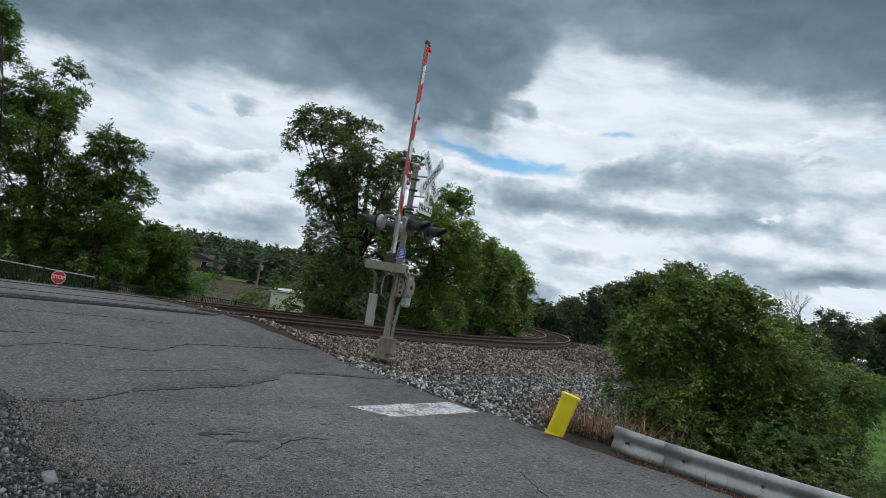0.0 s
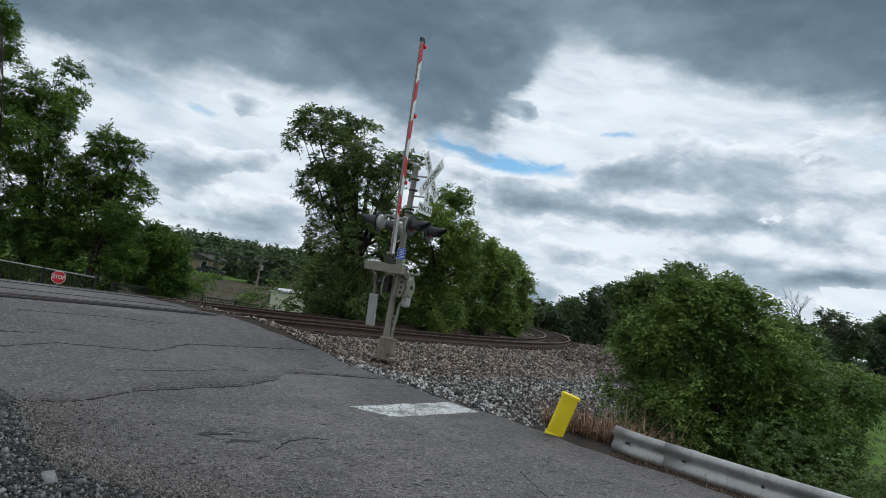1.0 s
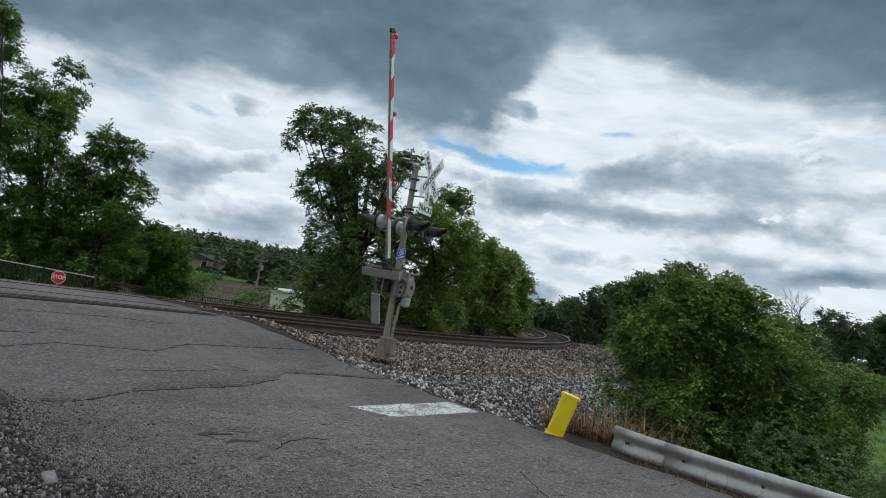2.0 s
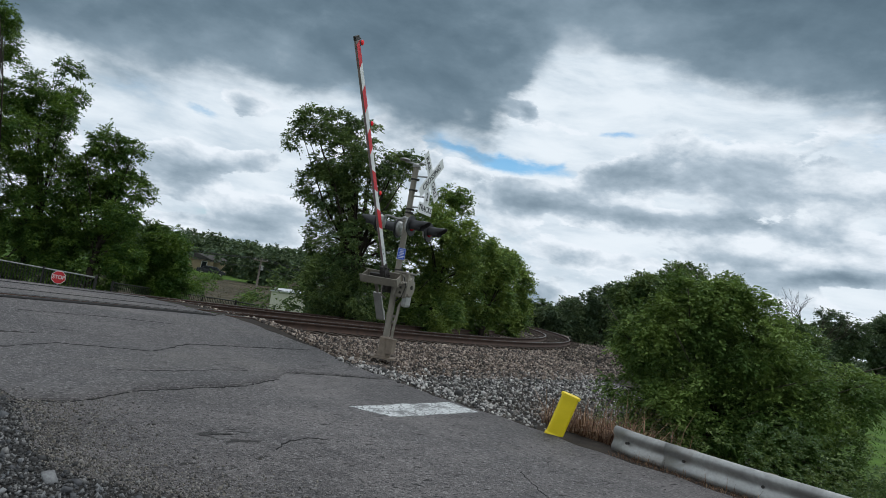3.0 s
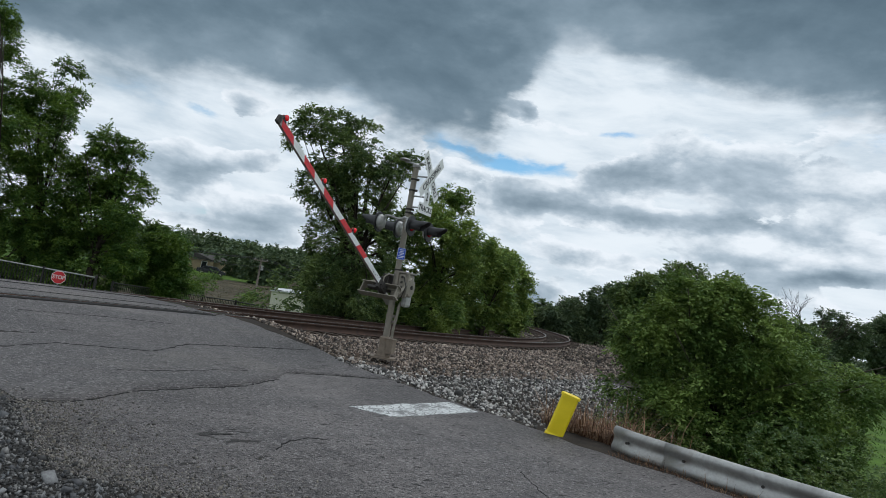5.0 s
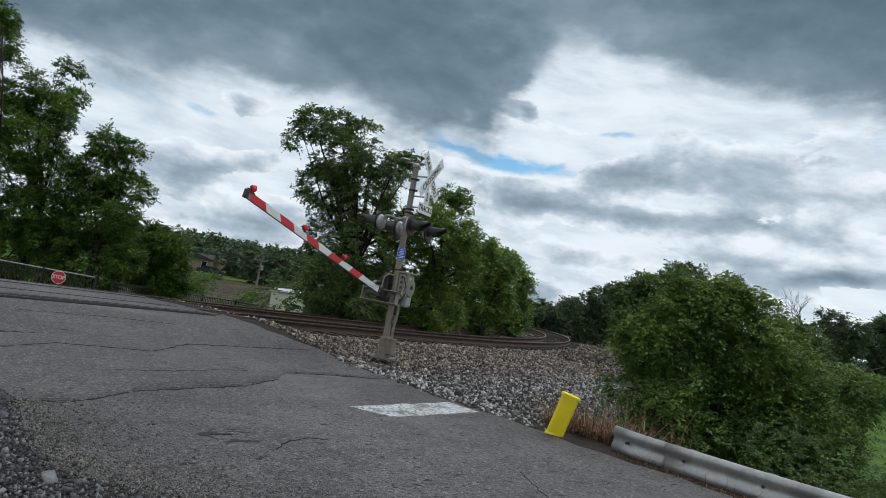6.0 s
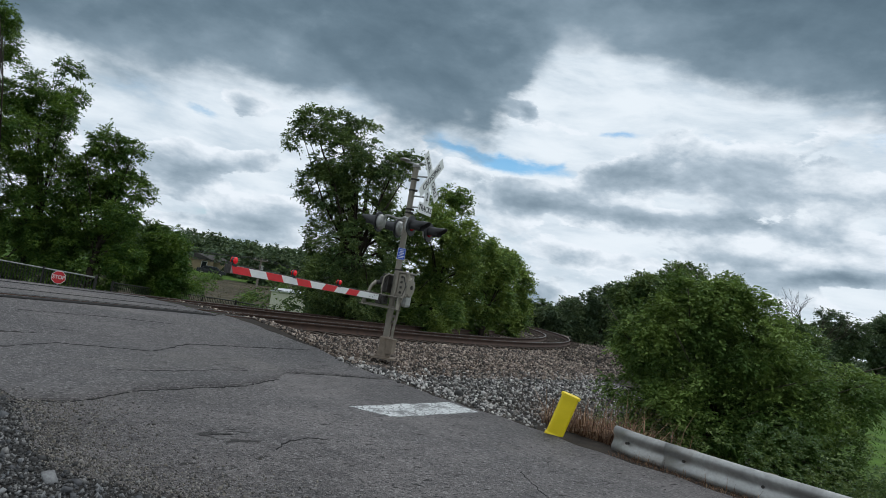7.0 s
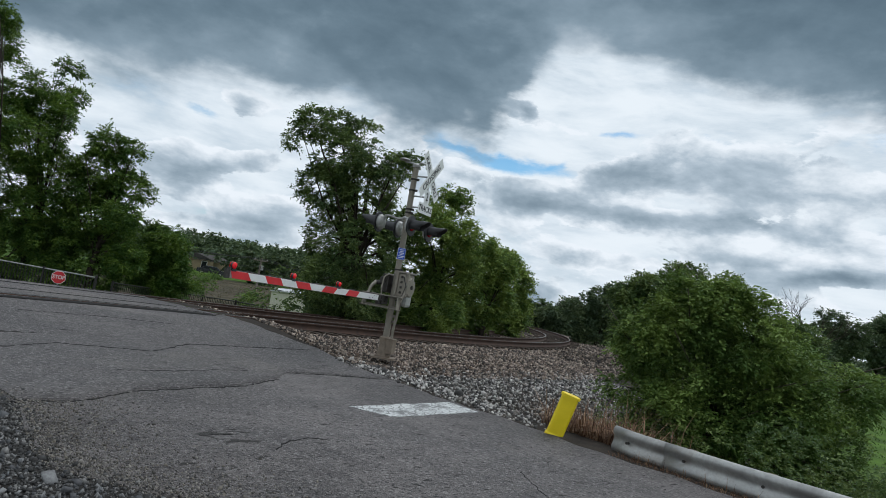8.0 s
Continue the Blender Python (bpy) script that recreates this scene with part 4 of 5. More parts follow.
def build_mechanism():
    """The gate machine: a cast case on the traffic side of the mast and its shaft."""
    m = facing(Vector((0, 0, 0)))
    bm = bmesh.new()
    box(bm, (0.42, 0.52, 0.20), Matrix.Translation(TOWARD * 0.24 + UP * 1.60) @ facing(Vector((0, 0, 0))), 0.05)
    case = part("gate_machine", bm, M["alu"], signal, "pale grey cast gate machine case")
    bm = bmesh.new()
    lathe(bm, [(0.21, 0.0), (0.21, 0.03), (0.18, 0.055), (0.02, 0.06)], facing(TOWARD * 0.335 + UP * 1.58), 26)
    for k in range(8):
        a = 2 * math.pi * k / 8
        rod(bm, facing(TOWARD * 0.335 + UP * 1.58) @ Vector((0.185 * math.cos(a), 0.185 * math.sin(a), 0.02)), facing(TOWARD * 0.335 + UP * 1.58) @ Vector((0.185 * math.cos(a), 0.185 * math.sin(a), 0.06)), 0.014, seg=6)
    part("case_cover", bm, M["alu"], case, smooth=False)
    turned = facing(Vector((0, 0, 0)))
    bm = bmesh.new()
    box(bm, (0.26, 0.30, 0.13), Matrix.Translation(TOWARD * 0.30 + ACROSS * 0.05 + UP * 1.30) @ turned, 0.06)
    part("motor_cover", bm, M["galv"], case, "pale grey rounded motor cover")
    bm = bmesh.new()
    box(bm, (0.05, 0.50, 0.05), Matrix.Translation(TOWARD * 0.36 - ACROSS * 0.17 + UP * 1.62) @ turned, 0.008)
    box(bm, (0.05, 0.50, 0.05), Matrix.Translation(TOWARD * 0.14 - ACROSS * 0.22 + UP * 1.62) @ turned, 0.008)
    box(bm, (0.46, 0.04, 0.28), Matrix.Translation(TOWARD * 0.22 + UP * 1.88) @ turned, 0.010)
    part("case_frame", bm, M["alu"], case)
    for k in range(4):
        bm = bmesh.new()
        box(bm, (0.02, 0.05, 0.05), Matrix.Translation(TOWARD * 0.25 - ACROSS * 0.215 + UP * (1.45 + 0.11 * k)) @ turned, 0.006)
        part("latch", bm, M["dark"], case)
    bm = bmesh.new()
    box(bm, (0.34, 0.40, 0.16), Matrix.Translation(-TOWARD * 0.17 + UP * 1.60) @ facing(Vector((0, 0, 0))), 0.03)
    box(bm, (0.10, 0.14, 0.12), Matrix.Translation(-TOWARD * 0.20 - ACROSS * 0.2 + UP * 1.66) @ facing(Vector((0, 0, 0))), 0.02)
    rod(bm, -TOWARD * 0.16 - ACROSS * 0.16 + UP * 1.42, -TOWARD * 0.16 - ACROSS * 0.16 + UP * 1.78, 0.03)
    part("rear_case", bm, M["dark"], signal)
    bm = bmesh.new()
    rod(bm, -TOWARD * 0.46 + UP * PIVOT.z, TOWARD * 0.42 + UP * PIVOT.z, 0.045, seg=16)
    part("shaft", bm, M["dark"], signal)
    bm = bmesh.new()
    tube(bm, [TOWARD * 0.30 - ACROSS * 0.24 + UP * 1.78, TOWARD * 0.40 - ACROSS * 0.27 + UP * 1.6, TOWARD * 0.33 - ACROSS * 0.27 + UP * 1.36, TOWARD * 0.16 - ACROSS * 0.16 + UP * 1.26], 0.012, 6)
    part("cable", bm, M["wire"], signal)


build_mechanism()
gate_arm = None


def build_gate():
    """The arm lies along its own x axis, its pivot at the origin."""
    global gate_arm
    bm = bmesh.new()
    x0, x1 = 0.66, 1.49 + 9 * STRIPE + 0.05
    box(bm, (x1 - x0, 0.048, 0.12), pose((x0 + x1) / 2, 0, ARM_Z), 0.008)
    gate_arm = part("gate_arm", bm, M["arm_metal"], signal, "red and white striped gate arm")

    def slant(i):
        return 0.05 if i < 6 else -0.05

    for i in range(10):
        a = 1.49 + STRIPE * (9 - i)
        b = 1.49 + STRIPE * (8 - i) if i < 9 else x0 + 0.01
        ka, kb = (slant(i) if i else 0.03), (slant(i + 1) if i < 9 else 0.0)
        red = i % 2 == 0
        for y0, y1 in ((-0.0265, -0.0235), (0.0235, 0.0265)):
            bm = bmesh.new()
            out = [(a + ka, 0.056), (a - ka, -0.056), (b - kb, -0.056), (b + kb, 0.056)]
            vs = [[bm.verts.new((x, y, ARM_Z + z)) for x, z in out] for y in (y0, y1)]
            bm.faces.new(vs[0])
            bm.faces.new(vs[1][::-1])
            for j in range(4):
                bm.faces.new((vs[0][j], vs[1][j], vs[1][(j + 1) % 4], vs[0][(j + 1) % 4]))
            bmesh.ops.recalc_face_normals(bm, faces=bm.faces)
            part("red_stripe" if red else "white_stripe", bm, M["red"] if red else M["white"], gate_arm, "red reflective sheeting" if red else "white reflective sheeting")
    # bracket: two flange plates across the arm, and side straps back to the shaft
    for z in (-0.25, -0.51):
        bm = bmesh.new()
        box(bm, (0.17, 0.90, 0.018), pose(0.37, -0.07, z), 0.004)
        box(bm, (0.022, 0.90, 0.05), pose(0.285, -0.07, z + (0.02 if z < -0.4 else -0.02)), 0.004)
        for y in (-0.45, -0.3, 0.0, 0.2, 0.32):
            rod(bm, (0.38, y, z - 0.022), (0.38, y, z + 0.022), 0.014, seg=6)
        part("flange_plate", bm, M["alu"], gate_arm, "pale grey bolted bracket plate")
    for y, end in ((0.34, -0.25), (-0.48, -0.30)):
        bm = bmesh.new()
        tube(bm, [(end, y, 0.02), (0.0, y, 0.0), (0.16, y, -0.10), (0.30, y, -0.36)], [0.03, 0.045, 0.035, 0.03], 8)
        box(bm, (0.15, 0.02, 0.28), pose(0.36, y, -0.38), 0.004)
        part("side_strap", bm, M["alu"], gate_arm)
    bm = bmesh.new()
    box(bm, (0.26, 0.13, 0.17), pose(0.44, 0.0, ARM_Z - 0.03), 0.012)
    box(bm, (0.20, 0.07, 0.20), pose(0.56, 0.0, ARM_Z - 0.03), 0.008)
    for x, z in ((0.40, 0.03), (0.46, -0.05), (0.54, 0.04), (0.60, -0.04)):
        rod(bm, (x, -0.09, ARM_Z + z), (x, 0.09, ARM_Z + z), 0.018, seg=6)
    box(bm, (0.12, 0.30, 0.06), pose(0.38, -0.2, ARM_Z - 0.02), 0.01)
    part("arm_clamp", bm, M["dark"], gate_arm, "greasy dark clamp with bolts")
    bm = bmesh.new()
    for x in (0.74, 0.83, 0.92, 1.02):
        rod(bm, (x, -0.03, ARM_Z + (0.03 if x < 0.9 else -0.02)), (x, 0.03, ARM_Z + (0.03 if x < 0.9 else -0.02)), 0.013, seg=6)
    for x in (3.02, 3.12):
        rod(bm, (x, -0.026, ARM_Z), (x, 0.026, ARM_Z), 0.012, seg=6)
    part("bolts", bm, M["dark"], gate_arm)
    bm = bmesh.new()
    box(bm, (0.70, 0.20, 0.045), pose(-0.62, -0.48, 0.0), 0.008)
    box(bm, (0.24, 0.16, 0.10), pose(-0.84, -0.48, 0.03), 0.01)
    part("counterweight", bm, M["galv"], gate_arm, "grey counterweight plate")
    # lamps on the upper edge
    for x, big in ((1.49 + 9 * STRIPE - 0.03, 1.1), (1.49 + 5.25 * STRIPE, 1.0), (1.49 + 1.75 * STRIPE, 1.0)):
        r = 0.046 * big
        c = ARM_Z + 0.06 + 0.075
        bm = bmesh.new()
        rod(bm, (x, -0.02, c), (x, 0.02, c), r * 0.9, seg=20)
        box(bm, (0.05, 0.05, 0.06), pose(x, 0, ARM_Z + 0.075), 0.006)
        box(bm, (0.10, 0.06, 0.03), pose(x, 0, ARM_Z + 0.06), 0.005)
        lamp = part("arm_lamp", bm, M["black"], gate_arm, "red gate-arm lamp in a black case")
        for side in (-1, 1):
            bm = bmesh.new()
            q = Matrix.Translation((x, side * 0.021, c)) @ Euler((radians(-90 * side), 0, 0)).to_matrix().to_4x4()
            lathe(bm, [(r, 0.0), (r, 0.008), (r * 0.75, 0.018), (r * 0.3, 0.024), (0.004, 0.025)], q, 20)
            part("lens", bm, M["lens"], lamp, "red lens", smooth=True)
    bm = bmesh.new()
    xe = 1.49 + 9 * STRIPE
    box(bm, (0.07, 0.05, 0.135), pose(xe + 0.08, 0, ARM_Z), 0.005)
    box(bm, (0.03, 0.06, 0.17), pose(xe + 0.05, 0, ARM_Z + 0.02), 0.005)
    part("end_cap", bm, M["dark"], gate_arm)
    bm = bmesh.new()
    pts = []
    for k in range(40):
        x = 0.75 + (xe - 0.8) * k / 39
        pts.append((x, -0.024, ARM_Z + 0.066 + 0.008 * math.sin(k * 1.1)))
    tube(bm, pts, 0.007, 5)
    part("lamp_cable", bm, M["wire"], gate_arm)


build_gate()


# ---------------------------------------------------------------- beside the road
def make_guardrail():
    """A W-beam guardrail along the road edge, its end at the crossing, low over the verge."""
    rail = thing("guardrail")
    tagged(rail, "weathered galvanised steel guardrail along the road edge", "guardrail")
    prof = [(0.0, 0.155), (0.012, 0.156), (0.035, 0.148), (0.055, 0.125), (0.062, 0.10), (0.058, 0.075), (0.045, 0.05), (0.03, 0.025), (0.024, 0.0), (0.03, -0.025), (0.045, -0.05),
            (0.058, -0.075), (0.062, -0.10), (0.055, -0.125), (0.035, -0.148), (0.0, -0.156)]
    s_end, length, panel = 4.78, 3.81, 0
    s0 = s_end
    while panel < 5:
        bm = bmesh.new()
        rows = []
        steps = 12
        for i in range(steps + 1):
            s = s0 - length * i / steps - (0 if i else 0.0)
            flare = 0.10 * max(0.0, 1 - (s_end - s) / 0.5) ** 2
            wob = 0.015 * math.sin(s * 2.1)
            row = []
            for t in (0.0, 0.004):
                for d, z in prof:
                    n = 7.72 + flare + wob - d - t - (0.006 if panel % 2 else 0.0)
                    p = ROAD_N * n + ROAD_S * s
                    row.append(bm.verts.new((p.x, p.y, 0.155 + z + 0.01 * math.sin(s * 1.3))))
            rows.append(row)
        k = len(prof)
        for a, b in zip(rows, rows[1:]):
            for j in range(k - 1):
                bm.faces.new((a[j], b[j], b[j + 1], a[j + 1]))
                bm.faces.new((a[k + j], a[k + j + 1], b[k + j + 1], b[k + j]))
            bm.faces.new((a[0], a[k], b[k], b[0]))
            bm.faces.new((a[k - 1], b[k - 1], b[2 * k - 1], a[2 * k - 1]))
        for a in (rows[0], rows[-1]):
            for j in range(k - 1):
                bm.faces.new((a[j], a[j + 1], a[k + j + 1], a[k + j]))
        bmesh.ops.recalc_face_normals(bm, faces=bm.faces)
        part("beam", bm, M["guard"], rail, smooth=True)
        for q in (0.25, 1.9):
            s = s0 - q
            p = ROAD_N * 7.84 + ROAD_S * s
            bm = bmesh.new()
            box(bm, (0.15, 0.10, 1.1), pose(p.x, p.y, -0.27, 0, 0, 42), 0.006)
            part("post", bm, M["timber"], rail, "grey timber post")
            p = ROAD_N * 7.70 + ROAD_S * s
            bm = bmesh.new()
            c = Vector((p.x, p.y, 0.155))
            d = Vector((-ROAD_N.x, -ROAD_N.y, 0))
            rod(bm, c + d * -0.02, c + d * 0.03, 0.018, seg=8)
            part("bolt", bm, M["dark"], rail)
        s0 -= length - 0.05 if panel else length * 0.25
        if not panel:
            s0 = s_end - 0.75
        panel += 1


def make_marker():
    """A yellow plastic roadside marker, leaning, with a hooded top and a flanged foot."""
    mk = thing("roadside_marker", 1.86, 9.16, -0.10, 0)
    mk.matrix_basis = pose(1.86, 9.16, -0.06, 6, 13.5, -8)
    tagged(mk, "leaning bright yellow plastic roadside marker post", "marker post")
    bm = bmesh.new()
    prof = [(0.128, 0.0), (0.128, 0.06), (0.116, 0.075), (0.116, 0.60), (0.112, 0.605)]
    rings = []
    for w, h in prof:
        rings.append([bm.verts.new((x, y * 0.9, h)) for x, y in rounded(2 * w, 0.13 if h < 0.065 else 0.11, 0.045, 6)])
    for a, b in zip(rings, rings[1:]):
        for k in range(len(a)):
            bm.faces.new((a[k], a[(k + 1) % len(a)], b[(k + 1) % len(a)], b[k]))
    bm.faces.new(rings[-1])
    bm.faces.new(rings[0][::-1])
    part("post", bm, M["yellow"], mk)
    bm = bmesh.new()
    slab(bm, rounded(0.262, 0.135, 0.06, 6), 0.60, 0.635)
    bmesh.ops.bevel(bm, geom=list(bm.edges), offset=0.01, segments=2, affect="EDGES")
    part("cap", bm, M["yellow"], mk)


make_guardrail()
make_marker()


def blades(name, spots, height, width, rng, mat, label, lean=0.5, category="grass"):
    """Grass or dead stalks: narrow three-point blades rising from the ground at the spots (x, y)."""
    n = len(spots)
    z = ground_z(spots[:, 0], spots[:, 1])
    a = rng.uniform(0, 2 * np.pi, n)
    h = height * rng.lognormal(0, 0.35, n)
    w = width * rng.uniform(0.6, 1.4, n)
    d = np.stack([np.cos(a), np.sin(a), 0 * a], -1)
    side = np.stack([-np.sin(a), np.cos(a), 0 * a], -1)
    p = np.stack([spots[:, 0], spots[:, 1], z - 0.03], -1)
    ln = (lean * rng.uniform(0.1, 1.3, n))[:, None]
    mid = p + np.array([0, 0, 1]) * (h * 0.6)[:, None] + d * ln * (h * 0.35)[:, None]
    tip = p + np.array([0, 0, 1]) * (h * (1.0 - 0.3 * ln[:, 0]))[:, None] + d * ln * (h * 0.95)[:, None]
    v = np.stack([p - side * w[:, None] / 2, p + side * w[:, None] / 2, mid + side * w[:, None] / 2.5, mid - side * w[:, None] / 2.5, tip], 1)
    b = 5 * np.arange(n)[:, None]
    f = np.concatenate([b + [0, 1, 2], b + [0, 2, 3], b + [3, 2, 4]])
    ob = raw(name, v.reshape(-1, 3), f, mat)
    return tagged(ob, label, category, kind="stuff")


def road_spots(rng, count, n, s):
    k = rng.random((count, 2))
    a, b = n[0] + (n[1] - n[0]) * k[:, 0], s[0] + (s[1] - s[0]) * k[:, 1]
    return np.stack([ROAD_N.x * a + ROAD_S.x * b, ROAD_N.y * a + ROAD_S.y * b], -1)


def make_verge():
    rng = np.random.default_rng(5)
    c = np.concatenate([road_spots(rng, 2600, (8.1, 9.0), (4.8, 6.2)), road_spots(rng, 1700, (8.3, 9.8), (4.3, 5.9))])
    blades("dead_weeds", c, 0.34, 0.010, rng, M["straw"], "brown dead weeds beside the guardrail end", 1.3)
    blades("dead_weeds", road_spots(rng, 3200, (7.44, 7.62), (-3.0, 4.6)), 0.11, 0.007, rng, M["straw"], "dry brown weeds under the guardrail", 0.8)
    blades("verge_grass", road_spots(rng, 5000, (7.95, 9.5), (-4, 4.4)), 0.16, 0.008, rng, M["leaf_mid"], "green grass behind the guardrail", 0.7)
    k = rng.random((12000, 2))
    x, y = 9 + 34 * k[:, 0], 9 + 45 * k[:, 1]
    blades("meadow_grass", np.stack([x, y], -1)[track_off(x, y) < -13], 0.10, 0.04, rng, M["leaf_left"], "long green meadow grass", 0.8)


    bed_sheet("dirt_verge", lambda x, y: (road_ns(x, y)[0] < 8.7) & (road_ns(x, y)[0] > 6.8) & (road_ns(x, y)[1] < 7) & (road_ns(x, y)[1] > -9), -3, 16, -3, 14, 0.15, M["soil"], "bare brown dirt under the guardrail", 0.042)


make_verge()


# ---------------------------------------------------------------- vegetation
def boughs_of(lobes, count, rng, hollow=0.5):
    """Bough ends in and on a set of ellipsoids (x, y, z, rx, ry, rz), ragged at the edge, and the ways that they point."""
    lobes = np.asarray(lobes, dtype=float)
    w = (lobes[:, 3] * lobes[:, 4] + lobes[:, 4] * lobes[:, 5] + lobes[:, 3] * lobes[:, 5])
    pick = rng.choice(len(lobes), count, p=w / w.sum())
    d = rng.normal(0, 1, (count, 3))
    d /= np.linalg.norm(d, axis=1, keepdims=True)
    r = hollow + (1 - hollow) * rng.random(count) ** 0.55
    wob = np.array([noise.noise(Vector((q[0] * 2.3 + p * 3.1, q[1] * 2.3, q[2] * 2.3))) for q, p in zip(d, pick)])
    r = r * (1 + 0.36 * wob) * np.where(rng.random(count) < 0.07, rng.uniform(1.04, 1.2, count), 1)
    return lobes[pick, :3] + d * lobes[pick, 3:] * r[:, None], d


def sprays(ends, ways, leaf, rng, reach, twigs=4, leaves=7, slim=0.5):
    """Leafy sprays: at each bough end a few twigs fan out and droop, with folded leaves along them. Returns verts and faces."""
    n = len(ends)
    way = np.repeat(ways, twigs, axis=0) * np.array([1, 1, 0.6]) + rng.normal(0, 0.62, (n * twigs, 3)) * np.array([1, 1, 0.6]) + np.array([0, 0, 0.22])
    way /= np.linalg.norm(way, axis=1, keepdims=True)
    span = np.repeat(reach * rng.uniform(0.55, 1.3, n), twigs) * rng.uniform(0.6, 1.2, n * twigs)
    root = np.repeat(ends, twigs, axis=0) + rng.normal(0, 0.12 * reach, (n * twigs, 3))
    m = n * twigs * leaves
    t = np.tile(np.linspace(0.1, 1.0, leaves), n * twigs) + rng.normal(0, 0.05, m)
    way, span, root = (np.repeat(q, leaves, axis=0) for q in (way, span, root))
    p = root + way * (span * t)[:, None] - np.array([0, 0, 1.0]) * (span * 0.34 * t * t)[:, None]
    side = np.cross(way, np.array([0, 0, 1.0]))
    side /= np.linalg.norm(side, axis=1, keepdims=True) + 1e-6
    hand = np.tile(np.where(np.arange(leaves) % 2, 1.0, -1.0), n * twigs)[:, None]
    a = side * hand * 0.9 + way * 0.7 + rng.normal(0, 0.38, (m, 3)) - np.array([0, 0, 0.22])
    a /= np.linalg.norm(a, axis=1, keepdims=True)
    nrm = rng.normal(0, 0.42, (m, 3)) + np.array([0, 0, 1.0])
    b = np.cross(nrm, a)
    b /= np.linalg.norm(b, axis=1, keepdims=True) + 1e-6
    up = np.cross(a, b)
    size = leaf * rng.uniform(0.6, 1.3, (m, 1))
    v = np.stack([p, p + a * size * 0.45 + b * size * slim / 2 + up * size * 0.10, p + a * size - up * size * 0.16, p + a * size * 0.45 - b * size * slim / 2 + up * size * 0.10], 1)
    f = np.arange(m * 4).reshape(m, 4)
    return v.reshape(-1, 3), np.concatenate([f[:, [0, 1, 2]], f[:, [0, 2, 3]]])


BOUGHS = 0.60                       # leafy sprays for each unit of a crown's fullness


def make_tree(name, x, y, z, lobes, trunk_r, mat, label, seed, twigs=1500, leaf=0.09, stems=1, category="tree", group="", up=0.35, gap=1.0):
    """A tapered trunk with limbs that reach into each lobe, under a crown of single leaves. Lobes are relative to the foot."""
    rng = np.random.default_rng(seed)
    tree = thing(name, x, y, z)
    tagged(tree, label, category, group)
    bm = bmesh.new()
    top = max(l[2] + l[5] for l in lobes)
    hub = [Vector((0, 0, -0.3)), Vector((rng.normal(0, .1), rng.normal(0, .1), top * 0.2)), Vector((rng.normal(0, .2), rng.normal(0, .2), top * 0.42))]
    for k in range(stems):
        o = Vector((rng.normal(0, .25), rng.normal(0, .25), 0)) if stems > 1 else Vector()
        tube(bm, [p + o * (1 + 1.5 * i) for i, p in enumerate(hub)], [trunk_r * 1.25, trunk_r, trunk_r * 0.7], 9)
    for l in lobes:
        for k in range(2):
            d = rng.normal(0, 1, 3) * 0.55
            tip = Vector((l[0] + d[0] * l[3], l[1] + d[1] * l[4], l[2] + abs(d[2]) * l[5]))
            t = float(rng.uniform(0.25, 1.0))
            start = hub[1].lerp(hub[2], t)
            mid = start.lerp(tip, 0.5) + Vector((rng.normal(0, .12), rng.normal(0, .12), rng.normal(0.1, .15)))
            tube(bm, [start, mid, tip], [trunk_r * 0.36, trunk_r * 0.2, 0.008], 6)
    part("trunk", bm, M["bark"], tree, smooth=True)
    ends, ways = boughs_of(lobes, round(twigs * BOUGHS), rng)
    gaps = np.array([noise.noise(Vector((p[0] * 0.9 / gap + seed, p[1] * 0.9 / gap, p[2] * 1.1 / gap))) for p in ends])
    keep = gaps > -0.24
    ends, ways = ends[keep], ways[keep]
    ends[:, 2] = np.maximum(ends[:, 2], 0.15)
    v, f = sprays(ends, ways, leaf * 1.9, rng, max(0.30, leaf * 5.2) if leaf > 0.04 else 0.22)
    raw("crown", v, f, mat, tree)
    return tree


def lobes_of(seed, count, cx, cz, w, h, depth, r=(0.5, 0.9)):
    """Lobes scattered in an egg-shaped outline."""
    rng = random.Random(seed)
    out = []
    for i in range(count):
        a, q = rng.uniform(0, 2 * math.pi), math.sqrt(rng.random())
        k = rng.uniform(*r)
        out.append((cx + math.cos(a) * q * w, rng.uniform(-depth, depth), cz + math.sin(a) * q * h, k, k, k * rng.uniform(0.7, 1.0)))
    return out


def lobes3(flat, seed, depth=0.8, snug=0.77):
    """Round lobes from (across, height, radius), scattered in depth."""
    rng = random.Random(seed)
    return [(a, rng.uniform(-depth, depth), h, r, r * 1.1, r * 0.92) for a, h, r in ((a, h, r * snug) for a, h, r in flat)]


make_tree("broadleaf_tree", -3.45, 27.0, -0.60, lobes3([(-2.38, 7.88, 0.85), (-1.53, 8.26, 0.76), (-0.56, 7.97, 0.89), (-1.08, 6.76, 1.33), (0.07, 7.04, 1.12), (-3.07, 7.29, 0.56), (-1.53, 5.53, 1.42), (-0.13, 5.62, 1.67), (1.04, 6.75, 0.78), (1.66, 7.09, 0.45), (-1.16, 3.54, 1.23), (0.28, 3.41, 1.79), (1.44, 4.53, 1.34), (-0.79, 1.86, 1.34), (0.64, 1.44, 1.56), (-0.61, 0.88, 0.89)], 1, 0.9, 0.76),
          0.17, M["leaf_mid"], "tall green broadleaf tree beside the far track", 11, 6800, 0.06, 1, "tree")
